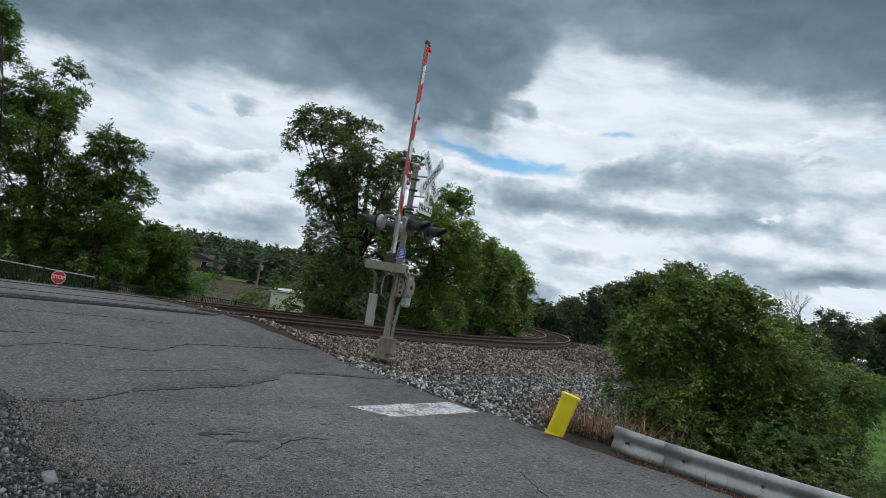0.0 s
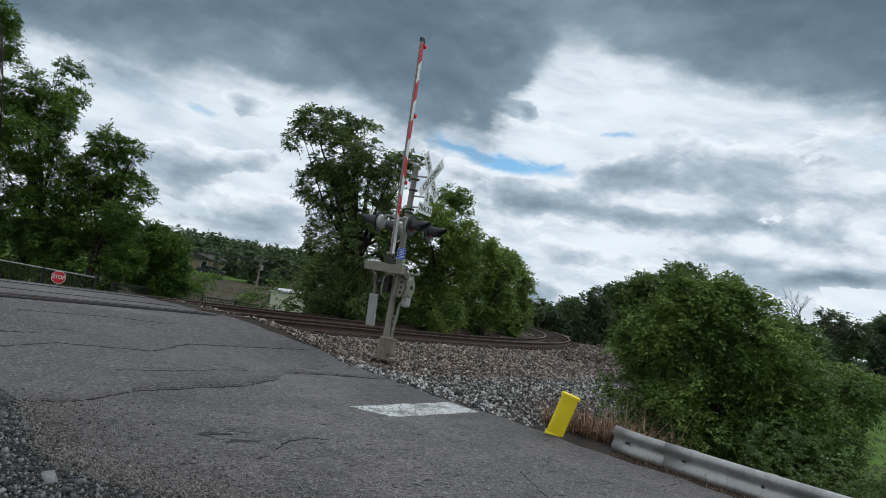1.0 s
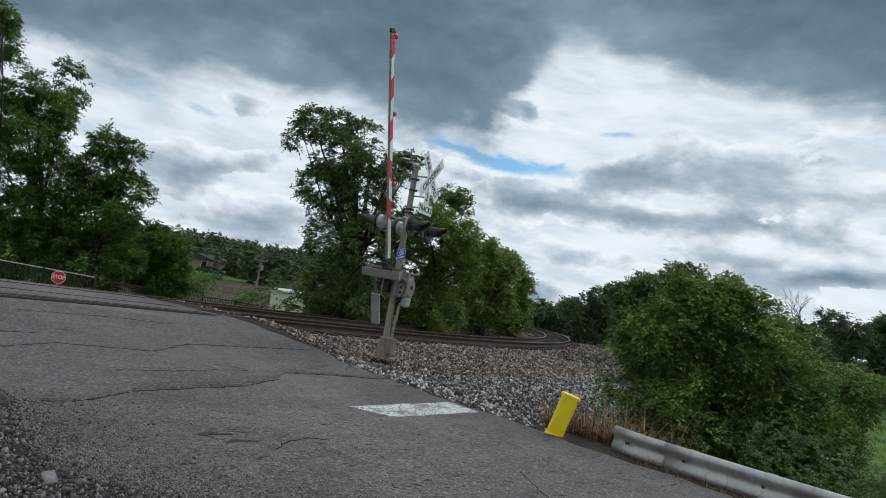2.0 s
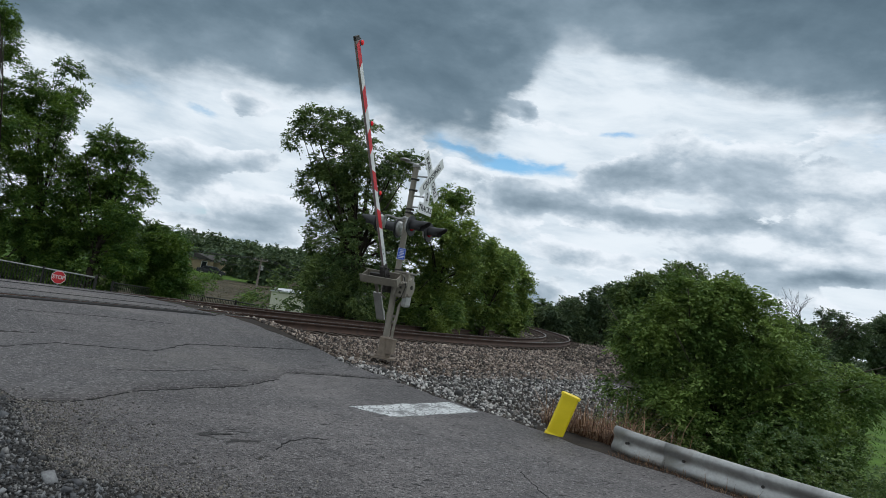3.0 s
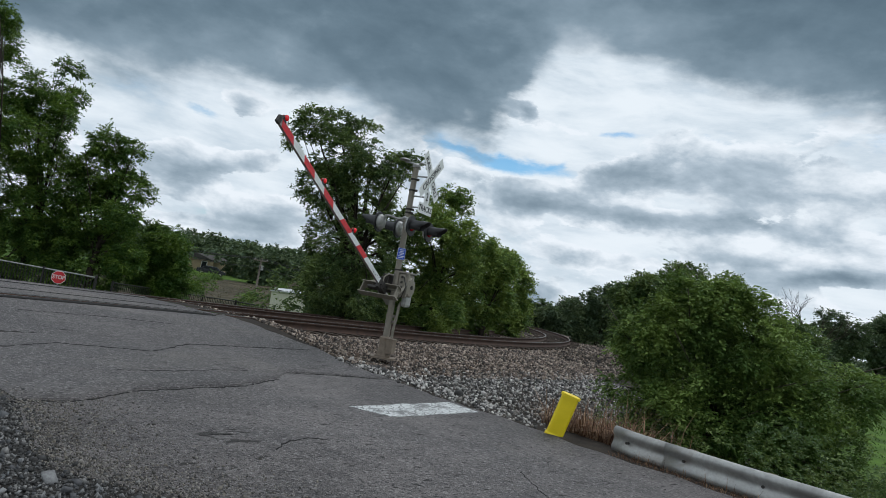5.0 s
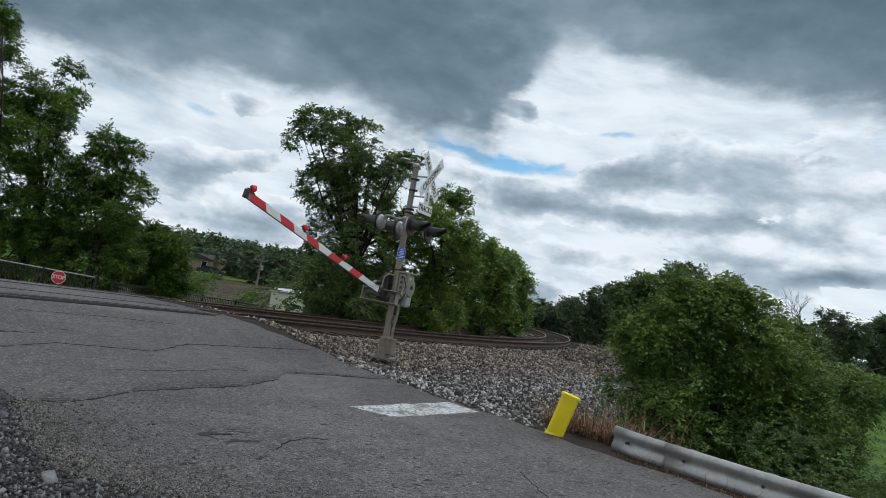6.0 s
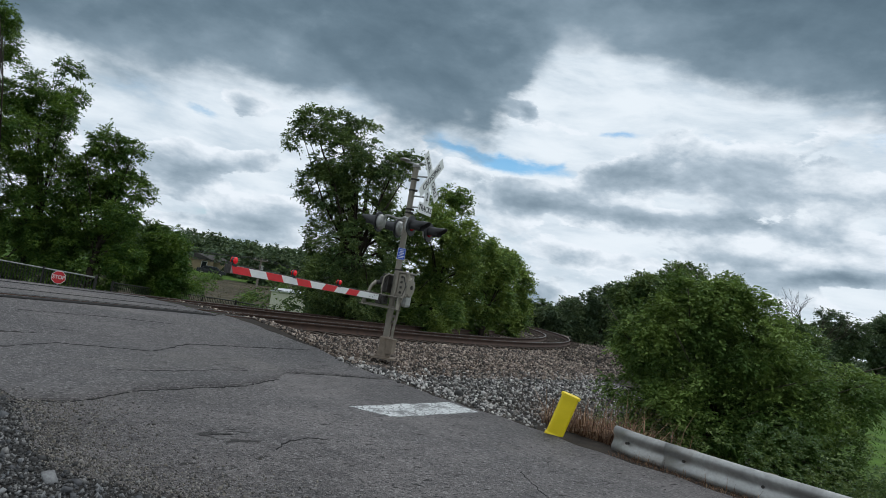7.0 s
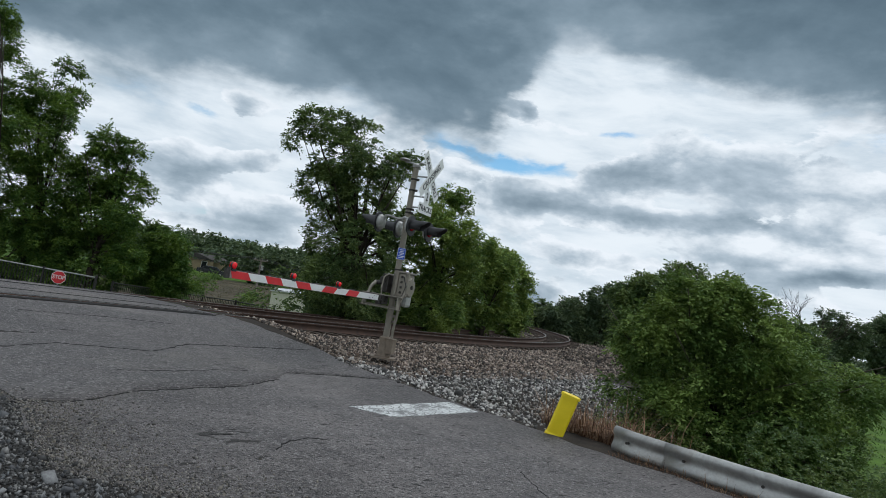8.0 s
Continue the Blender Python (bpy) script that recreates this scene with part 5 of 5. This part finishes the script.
make_tree("broadleaf_tree", -0.07, 29.0, -0.60, lobes3([(-0.08, 5.79, 1.01), (0.43, 6.38, 0.53), (-0.35, 4.52, 1.32), (0.72, 4.71, 0.84), (-0.81, 2.97, 1.44), (0.42, 2.95, 1.2), (-1.02, 1.48, 1.2), (0.45, 1.38, 0.96), (-1.66, 1.01, 0.72), (1.32, 3.35, 0.72)], 2, 0.9, 0.88),
          0.15, M["leaf_bright"], "green broadleaf tree crowding the far track", 12, 4200, 0.064, 1, "tree")
make_tree("broadleaf_tree", 2.40, 34.0, -0.80, lobes3([(-0.52, 4.68, 0.98), (-0.1, 3.9, 1.4), (-0.74, 2.65, 1.4), (0.41, 2.57, 1.26), (-0.23, 1.32, 0.84)], 3, 0.9, 0.88),
          0.14, M["leaf_bright"], "leafy green tree in the lineside row", 13, 2600, 0.075, 1, "tree")
make_tree("broadleaf_tree", 4.61, 40.0, -0.80, lobes3([(-0.98, 4.67, 1.06), (-0.49, 3.75, 1.26), (-0.11, 2.48, 1.06), (-0.43, 1.42, 0.99), (0.42, 1.91, 0.6)], 4, 0.9, 0.88),
          0.14, M["leaf_bright"], "leafy green tree where the tracks bend", 14, 2000, 0.085, 1, "tree")
make_tree("broadleaf_tree", -14.82, 30.0, -1.65, lobes3([(-0.56, 7.07, 1.04), (0.32, 7.1, 0.69), (-0.85, 6.0, 1.49), (0.41, 5.46, 1.12), (-1.66, 5.09, 1.49), (-0.62, 3.75, 1.86), (1.07, 4.05, 0.87), (-1.92, 2.77, 1.49), (0.65, 2.47, 1.49), (-1.42, 1.6, 0.99), (0.18, 1.13, 0.74), (1.67, 2.39, 0.87)], 5, 0.9),
          0.15, M["leaf_left"], "yellow-green spreading tree behind the driveway fence", 15, 5000, 0.064, 1, "tree")
make_tree("broadleaf_tree", -17.94, 30.0, -1.65, lobes3([(-1.94, 9.11, 1.24), (-0.8, 8.53, 1.12), (-2.1, 7.53, 1.49), (-0.67, 6.75, 1.74), (-1.32, 5.1, 1.74), (0.33, 5.65, 1.24), (0.02, 3.57, 1.74), (-0.68, 2.18, 1.49), (0.34, 7.96, 0.74), (0.63, 1.91, 0.99), (-0.9, 0.89, 0.74)], 6, 0.9),
          0.16, M["leaf_left"], "tall dense green tree behind the driveway fence", 16, 5400, 0.064, 1, "tree")
make_tree("slender_tree", -20.05, 33.0, -1.70, lobes3([(0.68, 10.91, 0.65), (1.15, 10.28, 0.71), (0.52, 9.31, 0.68), (1.6, 9.5, 0.49), (0.35, 8.14, 0.82)], 7, 0.9),
          0.1, M["leaf_left"], "slender open-crowned tree rising above its neighbours", 17, 520, 0.066, 1, "tree")
make_tree("broadleaf_tree", -12.72, 32.0, -1.70, lobes3([(0.14, 3.18, 1.06), (-0.61, 3.59, 0.93), (0.82, 2.5, 0.66), (-0.73, 2.22, 1.06), (0.97, 1.72, 0.79), (0.25, 1.33, 1.06), (-1.09, 1.36, 0.79), (1.7, 1.45, 0.48)], 8, 0.9),
          0.12, M["leaf_left"], "low green tree overhanging the dark fence", 18, 2900, 0.066, 1, "tree")
make_tree("overhanging_tree", -18.86, 28.5, -1.60, lobes3([(-1.58, 11.45, 0.94), (-1.04, 11.18, 0.66), (-1.18, 10.16, 0.47), (-2.13, 10.61, 1.41), (-0.77, 11.65, 0.33)], 9, 0.9),
          0.12, M["leaf_left"], "dark leafy tree leaning over the driveway", 19, 900, 0.066, 1, "tree")
make_tree("bush", 4.75, 11.5, -1.30, lobes3([(-0.56, 3.21, 0.67), (-0.08, 3.48, 0.57), (-0.98, 2.75, 0.67), (0.32, 3.07, 0.76), (-0.25, 2.4, 1.05), (-1.03, 1.88, 0.57), (0.78, 2.58, 0.76), (-0.79, 1.55, 0.67), (0.16, 1.62, 0.86), (1.07, 1.87, 0.86), (1.38, 2.4, 0.57), (1.76, 1.8, 0.57), (1.72, 2.74, 0.43), (2.07, 2.33, 0.43), (0.9, 1.09, 0.67), (1.94, 1.18, 0.57), (2.32, 2.56, 0.29), (2.72, 2.82, 0.19), (-0.73, 3.66, 0.3), (0.14, 3.67, 0.24), (2.35, 1.4, 0.57), (2.0, 0.78, 0.6), (2.8, 0.9, 0.45)], 10, 0.7, 0.84),
          0.03, M["leaf_bush"], "large bright green bush behind the guardrail", 20, 10500, 0.037, 1, "bush", up=0.6, gap=0.45)
make_tree("young_tree", 7.72, 18.0, -1.60, lobes3([(-0.11, 4.65, 0.33), (0.22, 4.48, 0.37), (0.57, 4.16, 0.42), (1.05, 3.95, 0.37), (-0.34, 4.15, 0.45), (1.42, 4.01, 0.27), (1.71, 3.61, 0.45)], 11, 0.9),
          0.05, M["leaf_mid"], "thin young tree rising behind the bush", 21, 1000, 0.045, 1, "tree")
make_tree("broadleaf_tree", 10.67, 30.0, -1.70, lobes3([(-0.51, 5.8, 0.79), (0.35, 5.95, 0.69), (-1.17, 5.18, 0.74), (-1.94, 5.29, 0.5), (-0.11, 4.86, 1.24), (-1.26, 4.16, 1.24), (-2.32, 4.47, 0.99), (-1.88, 3.3, 0.99)], 12, 0.9),
          0.15, M["leaf_mid"], "dark green tree on the embankment foot", 22, 3000, 0.07, 1, "tree")
make_tree("broadleaf_tree", 10.86, 45.0, -1.70, lobes3([(-0.15, 4.58, 1.04), (0.9, 5.14, 0.89), (-1.19, 4.02, 0.93), (0.43, 3.36, 1.49), (-0.98, 2.74, 1.12), (1.83, 3.99, 1.12)], 13, 0.9),
          0.15, M["leaf_far"], "dark tree in the row along the bend", 23, 2200, 0.11, 1, "tree")
make_tree("broadleaf_tree", 10.82, 60.0, -1.70, lobes3([(-0.49, 3.07, 0.79), (0.69, 3.53, 0.99), (-1.69, 2.76, 0.69), (1.35, 4.15, 0.79), (0.16, 2.19, 1.09), (2.28, 3.06, 1.24), (-1.3, 1.93, 0.69)], 14, 0.9),
          0.15, M["leaf_far"], "distant dark tree at the end of the bend", 24, 1800, 0.14, 1, "tree")
make_tree("broadleaf_tree", 32.17, 55.0, -1.70, lobes3([(0.06, 6.62, 1.27), (1.06, 6.11, 1.18), (-0.72, 5.57, 1.09), (0.53, 4.87, 1.45), (1.92, 4.88, 0.91), (-0.98, 4.15, 1.14)], 15, 0.9),
          0.2, M["leaf_far"], "distant tree at the edge of the meadow", 25, 1300, 0.12, 1, "tree")
make_tree("broadleaf_tree", 39.04, 60.0, -1.70, lobes3([(0.13, 7.13, 1.09), (1.67, 6.9, 1.98), (-0.17, 5.58, 1.24), (-1.05, 4.67, 0.89), (1.01, 4.28, 1.49)], 16, 0.9),
          0.2, M["leaf_far"], "distant round tree at the edge of the meadow", 26, 1300, 0.13, 1, "tree")
make_tree("broadleaf_tree", 25.96, 50.0, -1.70, lobes3([(-0.09, 5.3, 0.74), (0.64, 4.59, 1.07), (-0.59, 4.38, 0.99), (1.63, 3.52, 1.07), (0.46, 2.9, 1.24)], 17, 0.9),
          0.2, M["leaf_far"], "distant low tree behind the meadow", 27, 1200, 0.12, 1, "tree")


def make_far_woods():
    """A wooded hillside closing the valley, too far off to count its trees."""
    rng = np.random.default_rng(77)
    V, F, k = [], [], 0
    spots = [(b + rng.normal(0, 0.006), d * rng.uniform(0.97, 1.03), lift) for d, lift in ((104, 0.0), (118, 0.8), (134, 1.6), (152, 2.6), (172, 3.6)) for b in np.arange(-0.50, -0.10, 3.0 / d)]
    spots = [q for q in spots if not (-0.385 < q[0] < -0.305 and q[1] < 112) and not (-0.372 < q[0] < -0.325 and q[1] < 126)]
    spots += [(rng.uniform(-0.1, 0.85), rng.uniform(95, 170), 1.0) for _ in range(70)] + [(rng.uniform(-0.8, -0.5), rng.uniform(95, 170), 1.5) for _ in range(20)]
    for b, d, lift in spots:
        x, y = b * d, d
        base = float(valley(track_off(np.array(x), np.array(y))) + hill(x, y))
        h = rng.uniform(4.2, 5.5) + lift * 0.2
        lobes = [(x + rng.normal(0, 0.9), y + rng.normal(0, 0.9), base + h * q, 2.0 * g, 2.0 * g, 1.35 * g) for q, g in ((0.22, 1.0), (0.45, 1.1), (0.66, 0.95), (0.84, 0.6))]
        ends, ways = boughs_of(lobes, 62, rng)
        v, f = sprays(ends, ways, 0.62, rng, 1.0, 4, 5, 0.7)
        V.append(v)
        F.append(f + k)
        k += len(v)
    ob = raw("far_woods", np.concatenate(V), np.concatenate(F), M["leaf_far"])
    tagged(ob, "dark green wooded hillside in the distance", "woods", kind="stuff")


make_far_woods()

# ---------------------------------------------------------------- beyond the tracks
def make_bare_tree(x, y, z, height, seed):
    """A dying tree: forked limbs and fine bare twigs, with a few leaves low down."""
    rng = random.Random(seed)
    tree = thing("bare_tree", x, y, z)
    tagged(tree, "half-dead tree with bare grey twigs", "tree")
    bm = bmesh.new()

    def grow(p, d, length, r, depth):
        q = p + d * length
        tube(bm, [p, p.lerp(q, 0.5) + Vector((rng.gauss(0, 1), rng.gauss(0, 1), 0)) * length * 0.05, q], [r, r * 0.8, r * 0.6], 5 if depth > 2 else 3)
        if depth:
            for k in range(3 if depth > 1 else 4):
                e = (d + Vector((rng.gauss(0, 0.45), rng.gauss(0, 0.45), rng.uniform(-0.05, 0.35)))).normalized()
                grow(p.lerp(q, rng.uniform(0.55, 1.0)), e, length * rng.uniform(0.55, 0.8), r * 0.55, depth - 1)

    grow(Vector((0, 0, -0.2)), Vector((0, 0, 1)), height * 0.38, 0.16, 5)
    part("trunk", bm, M["bark"], tree)


make_bare_tree(28.7, 51.0, -1.7, 8.6, 3)


def make_stop_sign():
    """A stop sign fixed to the fence by the driveway beyond the tracks."""
    z0 = float(ground_z(-14.55, 26.9))
    sign = thing("stop_sign", -14.55, 26.8, z0, 0)
    tagged(sign, "red octagonal stop sign on a short post at the fence", "road sign")
    bm = bmesh.new()
    box(bm, (0.05, 0.04, -0.36 - z0 + 0.2), pose(0, 0.03, (-0.36 - z0 + 0.2) / 2), 0.004)
    part("post", bm, M["galv"], sign)
    m = pose(0, 0, -0.36 - z0, 90, 0, 28)
    for name, r, mat, z in (("rim", 0.268, "white", 0.0), ("face", 0.245, "red", 0.006)):
        bm = bmesh.new()
        slab(bm, [(r * math.cos(radians(22.5 + 45 * k)), r * math.sin(radians(22.5 + 45 * k))) for k in range(8)], z, z + 0.004)
        bmesh.ops.transform(bm, matrix=m, verts=bm.verts)
        part(name, bm, M[mat], sign)
    writing("letters", "STOP", 0.21, m @ Matrix.Translation((0, 0, 0.013)), M["white"], sign, 0.85)


make_stop_sign()


def make_fence(points, height, label, top_mat):
    """A picket fence of dark steel: posts, two rails and pickets, along the points (x, y, top)."""
    fence = thing("fence")
    tagged(fence, label, "fence", "fences beyond the tracks")
    post_bm = bmesh.new()
    box(post_bm, (0.07, 0.07, height), pose(0, 0, -height / 2), 0.006)
    post = part("post", post_bm, M["fence"], fence)
    pick_bm = bmesh.new()
    box(pick_bm, (0.022, 0.022, height - 0.1), pose(0, 0, -height / 2))
    pick = part("picket", pick_bm, M["fence"], fence)
    first_post, first_pick = True, True
    for (x0, y0, z0), (x1, y1, z1) in zip(points, points[1:]):
        a, b = Vector((x0, y0, z0)), Vector((x1, y1, z1))
        d = b - a
        n = max(1, round(d.length / 2.4))
        for k in range(n + 1):
            ob = post if first_post else new("post", post.data)
            first_post = False
            ob.parent = fence
            ob.matrix_basis = Matrix.Translation(a + d * k / n + Vector((0, 0, 0.05)))
        for h, r in ((-0.03, 0.028), (-height + 0.2, 0.022)):
            bm = bmesh.new()
            rod(bm, a + Vector((0, 0, h)), b + Vector((0, 0, h)), r, seg=6)
            part("rail", bm, M[top_mat] if h > -0.1 else M["fence"], fence)
        m = int(d.length / 0.12)
        for k in range(m):
            ob = pick if first_pick else new("picket", pick.data)
            first_pick = False
            ob.parent = fence
            ob.matrix_basis = Matrix.Translation(a + d * (k + 0.5) / m)


make_fence([(-19.5, 27.0, -0.06), (-13.2, 27.0, -0.10)], 1.45, "dark picket fence with a pale top rail beside the driveway", "galv")
make_fence([(-13.0, 28.0, -0.25), (-12.2, 31.5, -0.42), (-10.2, 36.0, -0.62), (-8.6, 38.0, -0.75)], 1.5, "dark steel picket fence along the railway", "fence")


def make_shed():
    """A small flat-roofed shed with ribbed cream walls."""
    z0 = float(ground_z(-9.6, 46))
    shed = thing("shed", -9.55, 45.6, z0, 12)
    tagged(shed, "small cream metal shed with a pale flat roof", "shed")
    h = -0.02 - z0
    bm = bmesh.new()
    box(bm, (2.25, 2.6, h), pose(0, 1.3, h / 2), 0.01)
    wall = part("wall", bm, M["wall"], shed)
    bm = bmesh.new()
    box(bm, (0.05, 0.04, h - 0.05), bevel=0.006)
    rib = part("rib", bm, M["wall"], wall)
    spots = [(-1.0 + 0.2 * k, -0.01) for k in range(11)] + [(1.13, 0.15 + 0.21 * k) for k in range(12)]
    for k, (a, b) in enumerate(spots):
        ob = rib if k == 0 else new("rib", rib.data)
        ob.parent = wall
        ob.matrix_basis = pose(a, b, h / 2)
    bm = bmesh.new()
    box(bm, (2.5, 2.9, 0.07), pose(0.02, 1.3, h + 0.03, 2, -3, 0), 0.01)
    part("roof", bm, M["roof"], shed)
    bm = bmesh.new()
    box(bm, (2.4, 0.05, 0.09), pose(0, -0.07, h - 0.02), 0.008)
    part("fascia", bm, M["fence"], shed)


make_shed()


def make_house():
    """A tan house half hidden in the trees across the valley."""
    x, y = -42.2, 120.0
    z0 = float(ground_z(x, y))
    house = thing("house", x, y, z0, -8)
    tagged(house, "tan gabled house half hidden by trees across the valley", "house")
    bm = bmesh.new()
    box(bm, (6.5, 8.0, 2.3), pose(0, 4, 1.15), 0.02)
    part("wall", bm, M["brickish"], house)
    bm = bmesh.new()
    v = [bm.verts.new(p) for p in ((-3.7, -0.5, 2.2), (3.7, -0.5, 2.2), (0, -0.5, 3.2), (-3.7, 8.5, 2.2), (3.7, 8.5, 2.2), (0, 8.5, 3.2))]
    for f in ((0, 1, 2), (5, 4, 3), (0, 2, 5, 3), (2, 1, 4, 5), (1, 0, 3, 4)):
        bm.faces.new([v[k] for k in f])
    part("roof", bm, M["shingle"], house)
    for k in (-1.9, 1.6):
        bm = bmesh.new()
        box(bm, (1.1, 0.12, 1.3), pose(k, -0.03, 1.3), 0.01)
        win = part("window", bm, M["white"], house)
        bm = bmesh.new()
        box(bm, (0.9, 0.12, 1.1), pose(k, -0.06, 1.3), 0.01)
        part("pane", bm, M["glass"], win)


make_house()


def make_car():
    """A dark car parked beside the house, far off."""
    x, y = -35.6, 109.0
    car = thing("parked_car", x, y, float(ground_z(x, y)), 14)
    tagged(car, "dark car parked beside the house across the valley", "car")
    bm = bmesh.new()
    side = [(-2.2, 0.35), (2.2, 0.35), (2.25, 0.75), (1.3, 0.95), (0.7, 1.42), (-1.0, 1.46), (-1.7, 1.0), (-2.25, 0.9)]
    vs = [[bm.verts.new((a, w, b)) for a, b in side] for w in (-0.85, 0.85)]
    bm.faces.new(vs[0])
    bm.faces.new(vs[1][::-1])
    for k in range(len(side)):
        bm.faces.new((vs[0][k], vs[1][k], vs[1][(k + 1) % 8], vs[0][(k + 1) % 8]))
    bmesh.ops.recalc_face_normals(bm, faces=bm.faces)
    bmesh.ops.bevel(bm, geom=list(bm.edges), offset=0.06, segments=2, affect="EDGES")
    part("body", bm, M["vehicle"], car)
    bm = bmesh.new()
    box(bm, (1.9, 1.74, 0.36), pose(-0.2, 0, 1.18), 0.05)
    part("windows", bm, M["glass"], car)
    for a in (-1.4, 1.4):
        for w in (-0.82, 0.82):
            bm = bmesh.new()
            rod(bm, (a, w - 0.1, 0.33), (a, w + 0.1, 0.33), 0.33, seg=18)
            wheel = part("wheel", bm, M["black"], car)
            bm = bmesh.new()
            rod(bm, (a, w - 0.11, 0.33), (a, w + 0.11, 0.33), 0.19, seg=14)
            part("rim", bm, M["galv"], wheel)


make_car()


def make_utility_pole():
    x, y = -18.6, 72.0
    z0 = float(ground_z(x, y))
    pole = thing("utility_pole", x, y, z0)
    tagged(pole, "weathered timber utility pole with a crossarm and wires", "utility pole")
    top = 2.05 - z0
    bm = bmesh.new()
    rod(bm, (0, 0, -0.3), (0, 0, top), 0.125, 0.085, 10)
    part("shaft", bm, M["timber"], pole)
    bm = bmesh.new()
    box(bm, (1.5, 0.12, 0.12), pose(0, -0.12, top - 0.25), 0.01)
    part("crossarm", bm, M["timber"], pole)
    for k in (-0.65, 0.65):
        bm = bmesh.new()
        lathe(bm, [(0.05, top - 0.19), (0.07, top - 0.12), (0.04, top - 0.05), (0.02, top - 0.02)], Matrix.Translation((k, -0.12, 0)), 10)
        part("insulator", bm, M["galv"], pole)
    bm = bmesh.new()
    rod(bm, (0.24, -0.1, top - 1.25), (0.24, -0.1, top - 0.75), 0.13, seg=12)
    part("transformer", bm, M["galv"], pole)
    for k, drop in ((-0.65, 0.0), (0.65, 0.0), (0.1, 0.9)):
        for end in ((-26, 14, 1.5), (24, -6, 0.4)):
            bm = bmesh.new()
            a = Vector((k, -0.12, top - 0.02 - drop))
            b = Vector((k + end[0], end[1], top - drop + end[2]))
            tube(bm, [a.lerp(b, i / 14) - Vector((0, 0, 1.0 * 4 * (i / 14) * (1 - i / 14))) for i in range(15)], 0.022, 4)
            part("wire", bm, M["wire"], pole)


make_utility_pole()


def make_lot():
    """A pale gravel lot with dry weeds in the valley."""
    mask = lambda x, y: (np.abs(x + 22 + 0.16 * (y - 60)) < 13 + 2 * np.sin(y * 0.5)) & (y > 48) & (y < 100)
    bed_sheet("gravel_lot", mask, -60, -4, 46, 118, 0.8, M["lot"], "pale gravel lot with dry weeds in the valley")
    rng = np.random.default_rng(31)
    k = rng.random((16000, 2))
    x, y = -36 + 30 * k[:, 0], 40 + 55 * k[:, 1]
    blades("dry_grass", np.stack([x, y], -1), 0.13, 0.06, rng, M["straw_pale"], "dry pale grass around the gravel lot", 0.7)
    k = rng.random((7000, 2))
    x, y = -20 + 16 * k[:, 0], 26 + 14 * k[:, 1]
    blades("lineside_grass", np.stack([x, y], -1)[track_off(x, y) > 8.5], 0.16, 0.03, rng, M["leaf_left"], "green grass along the lineside fence", 0.7)


make_lot()


def make_hedge(name, spots, z, size, count, leaf, mat, label, seed):
    """Low lineside scrub, of bushes grown into one another."""
    rng = np.random.default_rng(seed)
    V, F, k = [], [], 0
    for x, y in spots:
        base = float(ground_z(x, y))
        q = size * rng.uniform(0.75, 1.25)
        lobes = [(x + rng.normal(0, 0.3 * q), y + rng.normal(0, 0.3 * q), base + q * h, 0.55 * q, 0.55 * q, 0.4 * q) for h in (0.3, 0.55, 0.9, 0.6)]
        ends, ways = boughs_of(lobes, round(count * 0.5), rng)
        v, f = sprays(ends, ways, leaf * 1.9, rng, leaf * 5.5, 3, 6)
        V.append(v)
        F.append(f + k)
        k += len(v)
    ob = raw(name, np.concatenate(V), np.concatenate(F), M[mat])
    return tagged(ob, label, "scrub", kind="stuff")


def along(u0, u1, step, off, seed, jitter=0.6):
    rng = random.Random(seed)
    out, u = [], u0
    while u < u1:
        p, h = track_point(u, off + rng.uniform(-jitter, jitter))
        out.append((p.x, p.y))
        u += step * rng.uniform(0.7, 1.3)
    return out


make_hedge("lineside_scrub", along(6, 20, 1.4, 8.6, 4), 0, 1.9, 150, 0.10, "leaf_mid", "green scrub along the far track", 41)
make_hedge("bend_scrub", along(20, 60, 1.2, 7.1, 5, 0.3), 0, 0.9, 90, 0.08, "leaf_mid", "low green scrub inside the bend", 47)
make_hedge("embankment_scrub", along(12, 46, 1.6, -10.5, 6, 1.0), 0, 1.9, 130, 0.10, "leaf_mid", "dark green scrub at the embankment foot", 42)
make_hedge("fence_scrub", [(-20.5, 29), (-18.6, 29.5), (-17, 30), (-15.4, 29.6), (-22, 29.5)], 0, 1.6, 220, 0.08, "leaf_left", "dark undergrowth behind the fence", 43)
make_hedge("meadow_edge_scrub", [(22 + 2.6 * i, 54 + 0.6 * i) for i in range(14)], 0, 1.9, 160, 0.13, "leaf_far", "dark scrub at the far edge of the meadow", 44)
make_hedge("verge_scrub", [(5.9, 8.9), (6.6, 8.2), (5.2, 9.6), (7.4, 8.4), (7.6, 9.6), (3.9, 12.4), (3.8, 11.6)], 0, 0.9, 420, 0.028, "leaf_mid", "tangled green undergrowth below the bush", 45)
make_hedge("lot_weeds", [(-9 - 1.9 * i, 50 + 9 * ((i * 7) % 5) / 2) for i in range(14)] + [(-14 - 2.3 * i, 62 + 11 * ((i * 5) % 4)) for i in range(10)], 0, 1.0, 70, 0.10, "leaf_left", "low green weeds on the gravel lot", 46)


# ---------------------------------------------------------------- moving parts
def motions():
    turns = [(0.0, 88.2), (0.5, 88.2), (0.8, 88.1), (1.0, 85.4), (1.5, 78.0), (2.25, 67.7), (3.0, 57.1), (3.5, 50.2), (4.0, 42.7), (4.5, 35.5),
             (5.25, 24.6), (6.0, 13.9), (6.5, 7.0), (6.8, 3.2), (7.0, 1.4), (7.3, 0.6), (8.0, 0.6)]
    walk(gate_arm, [(t, arm_pose(a)) for t, a in turns])


motions()
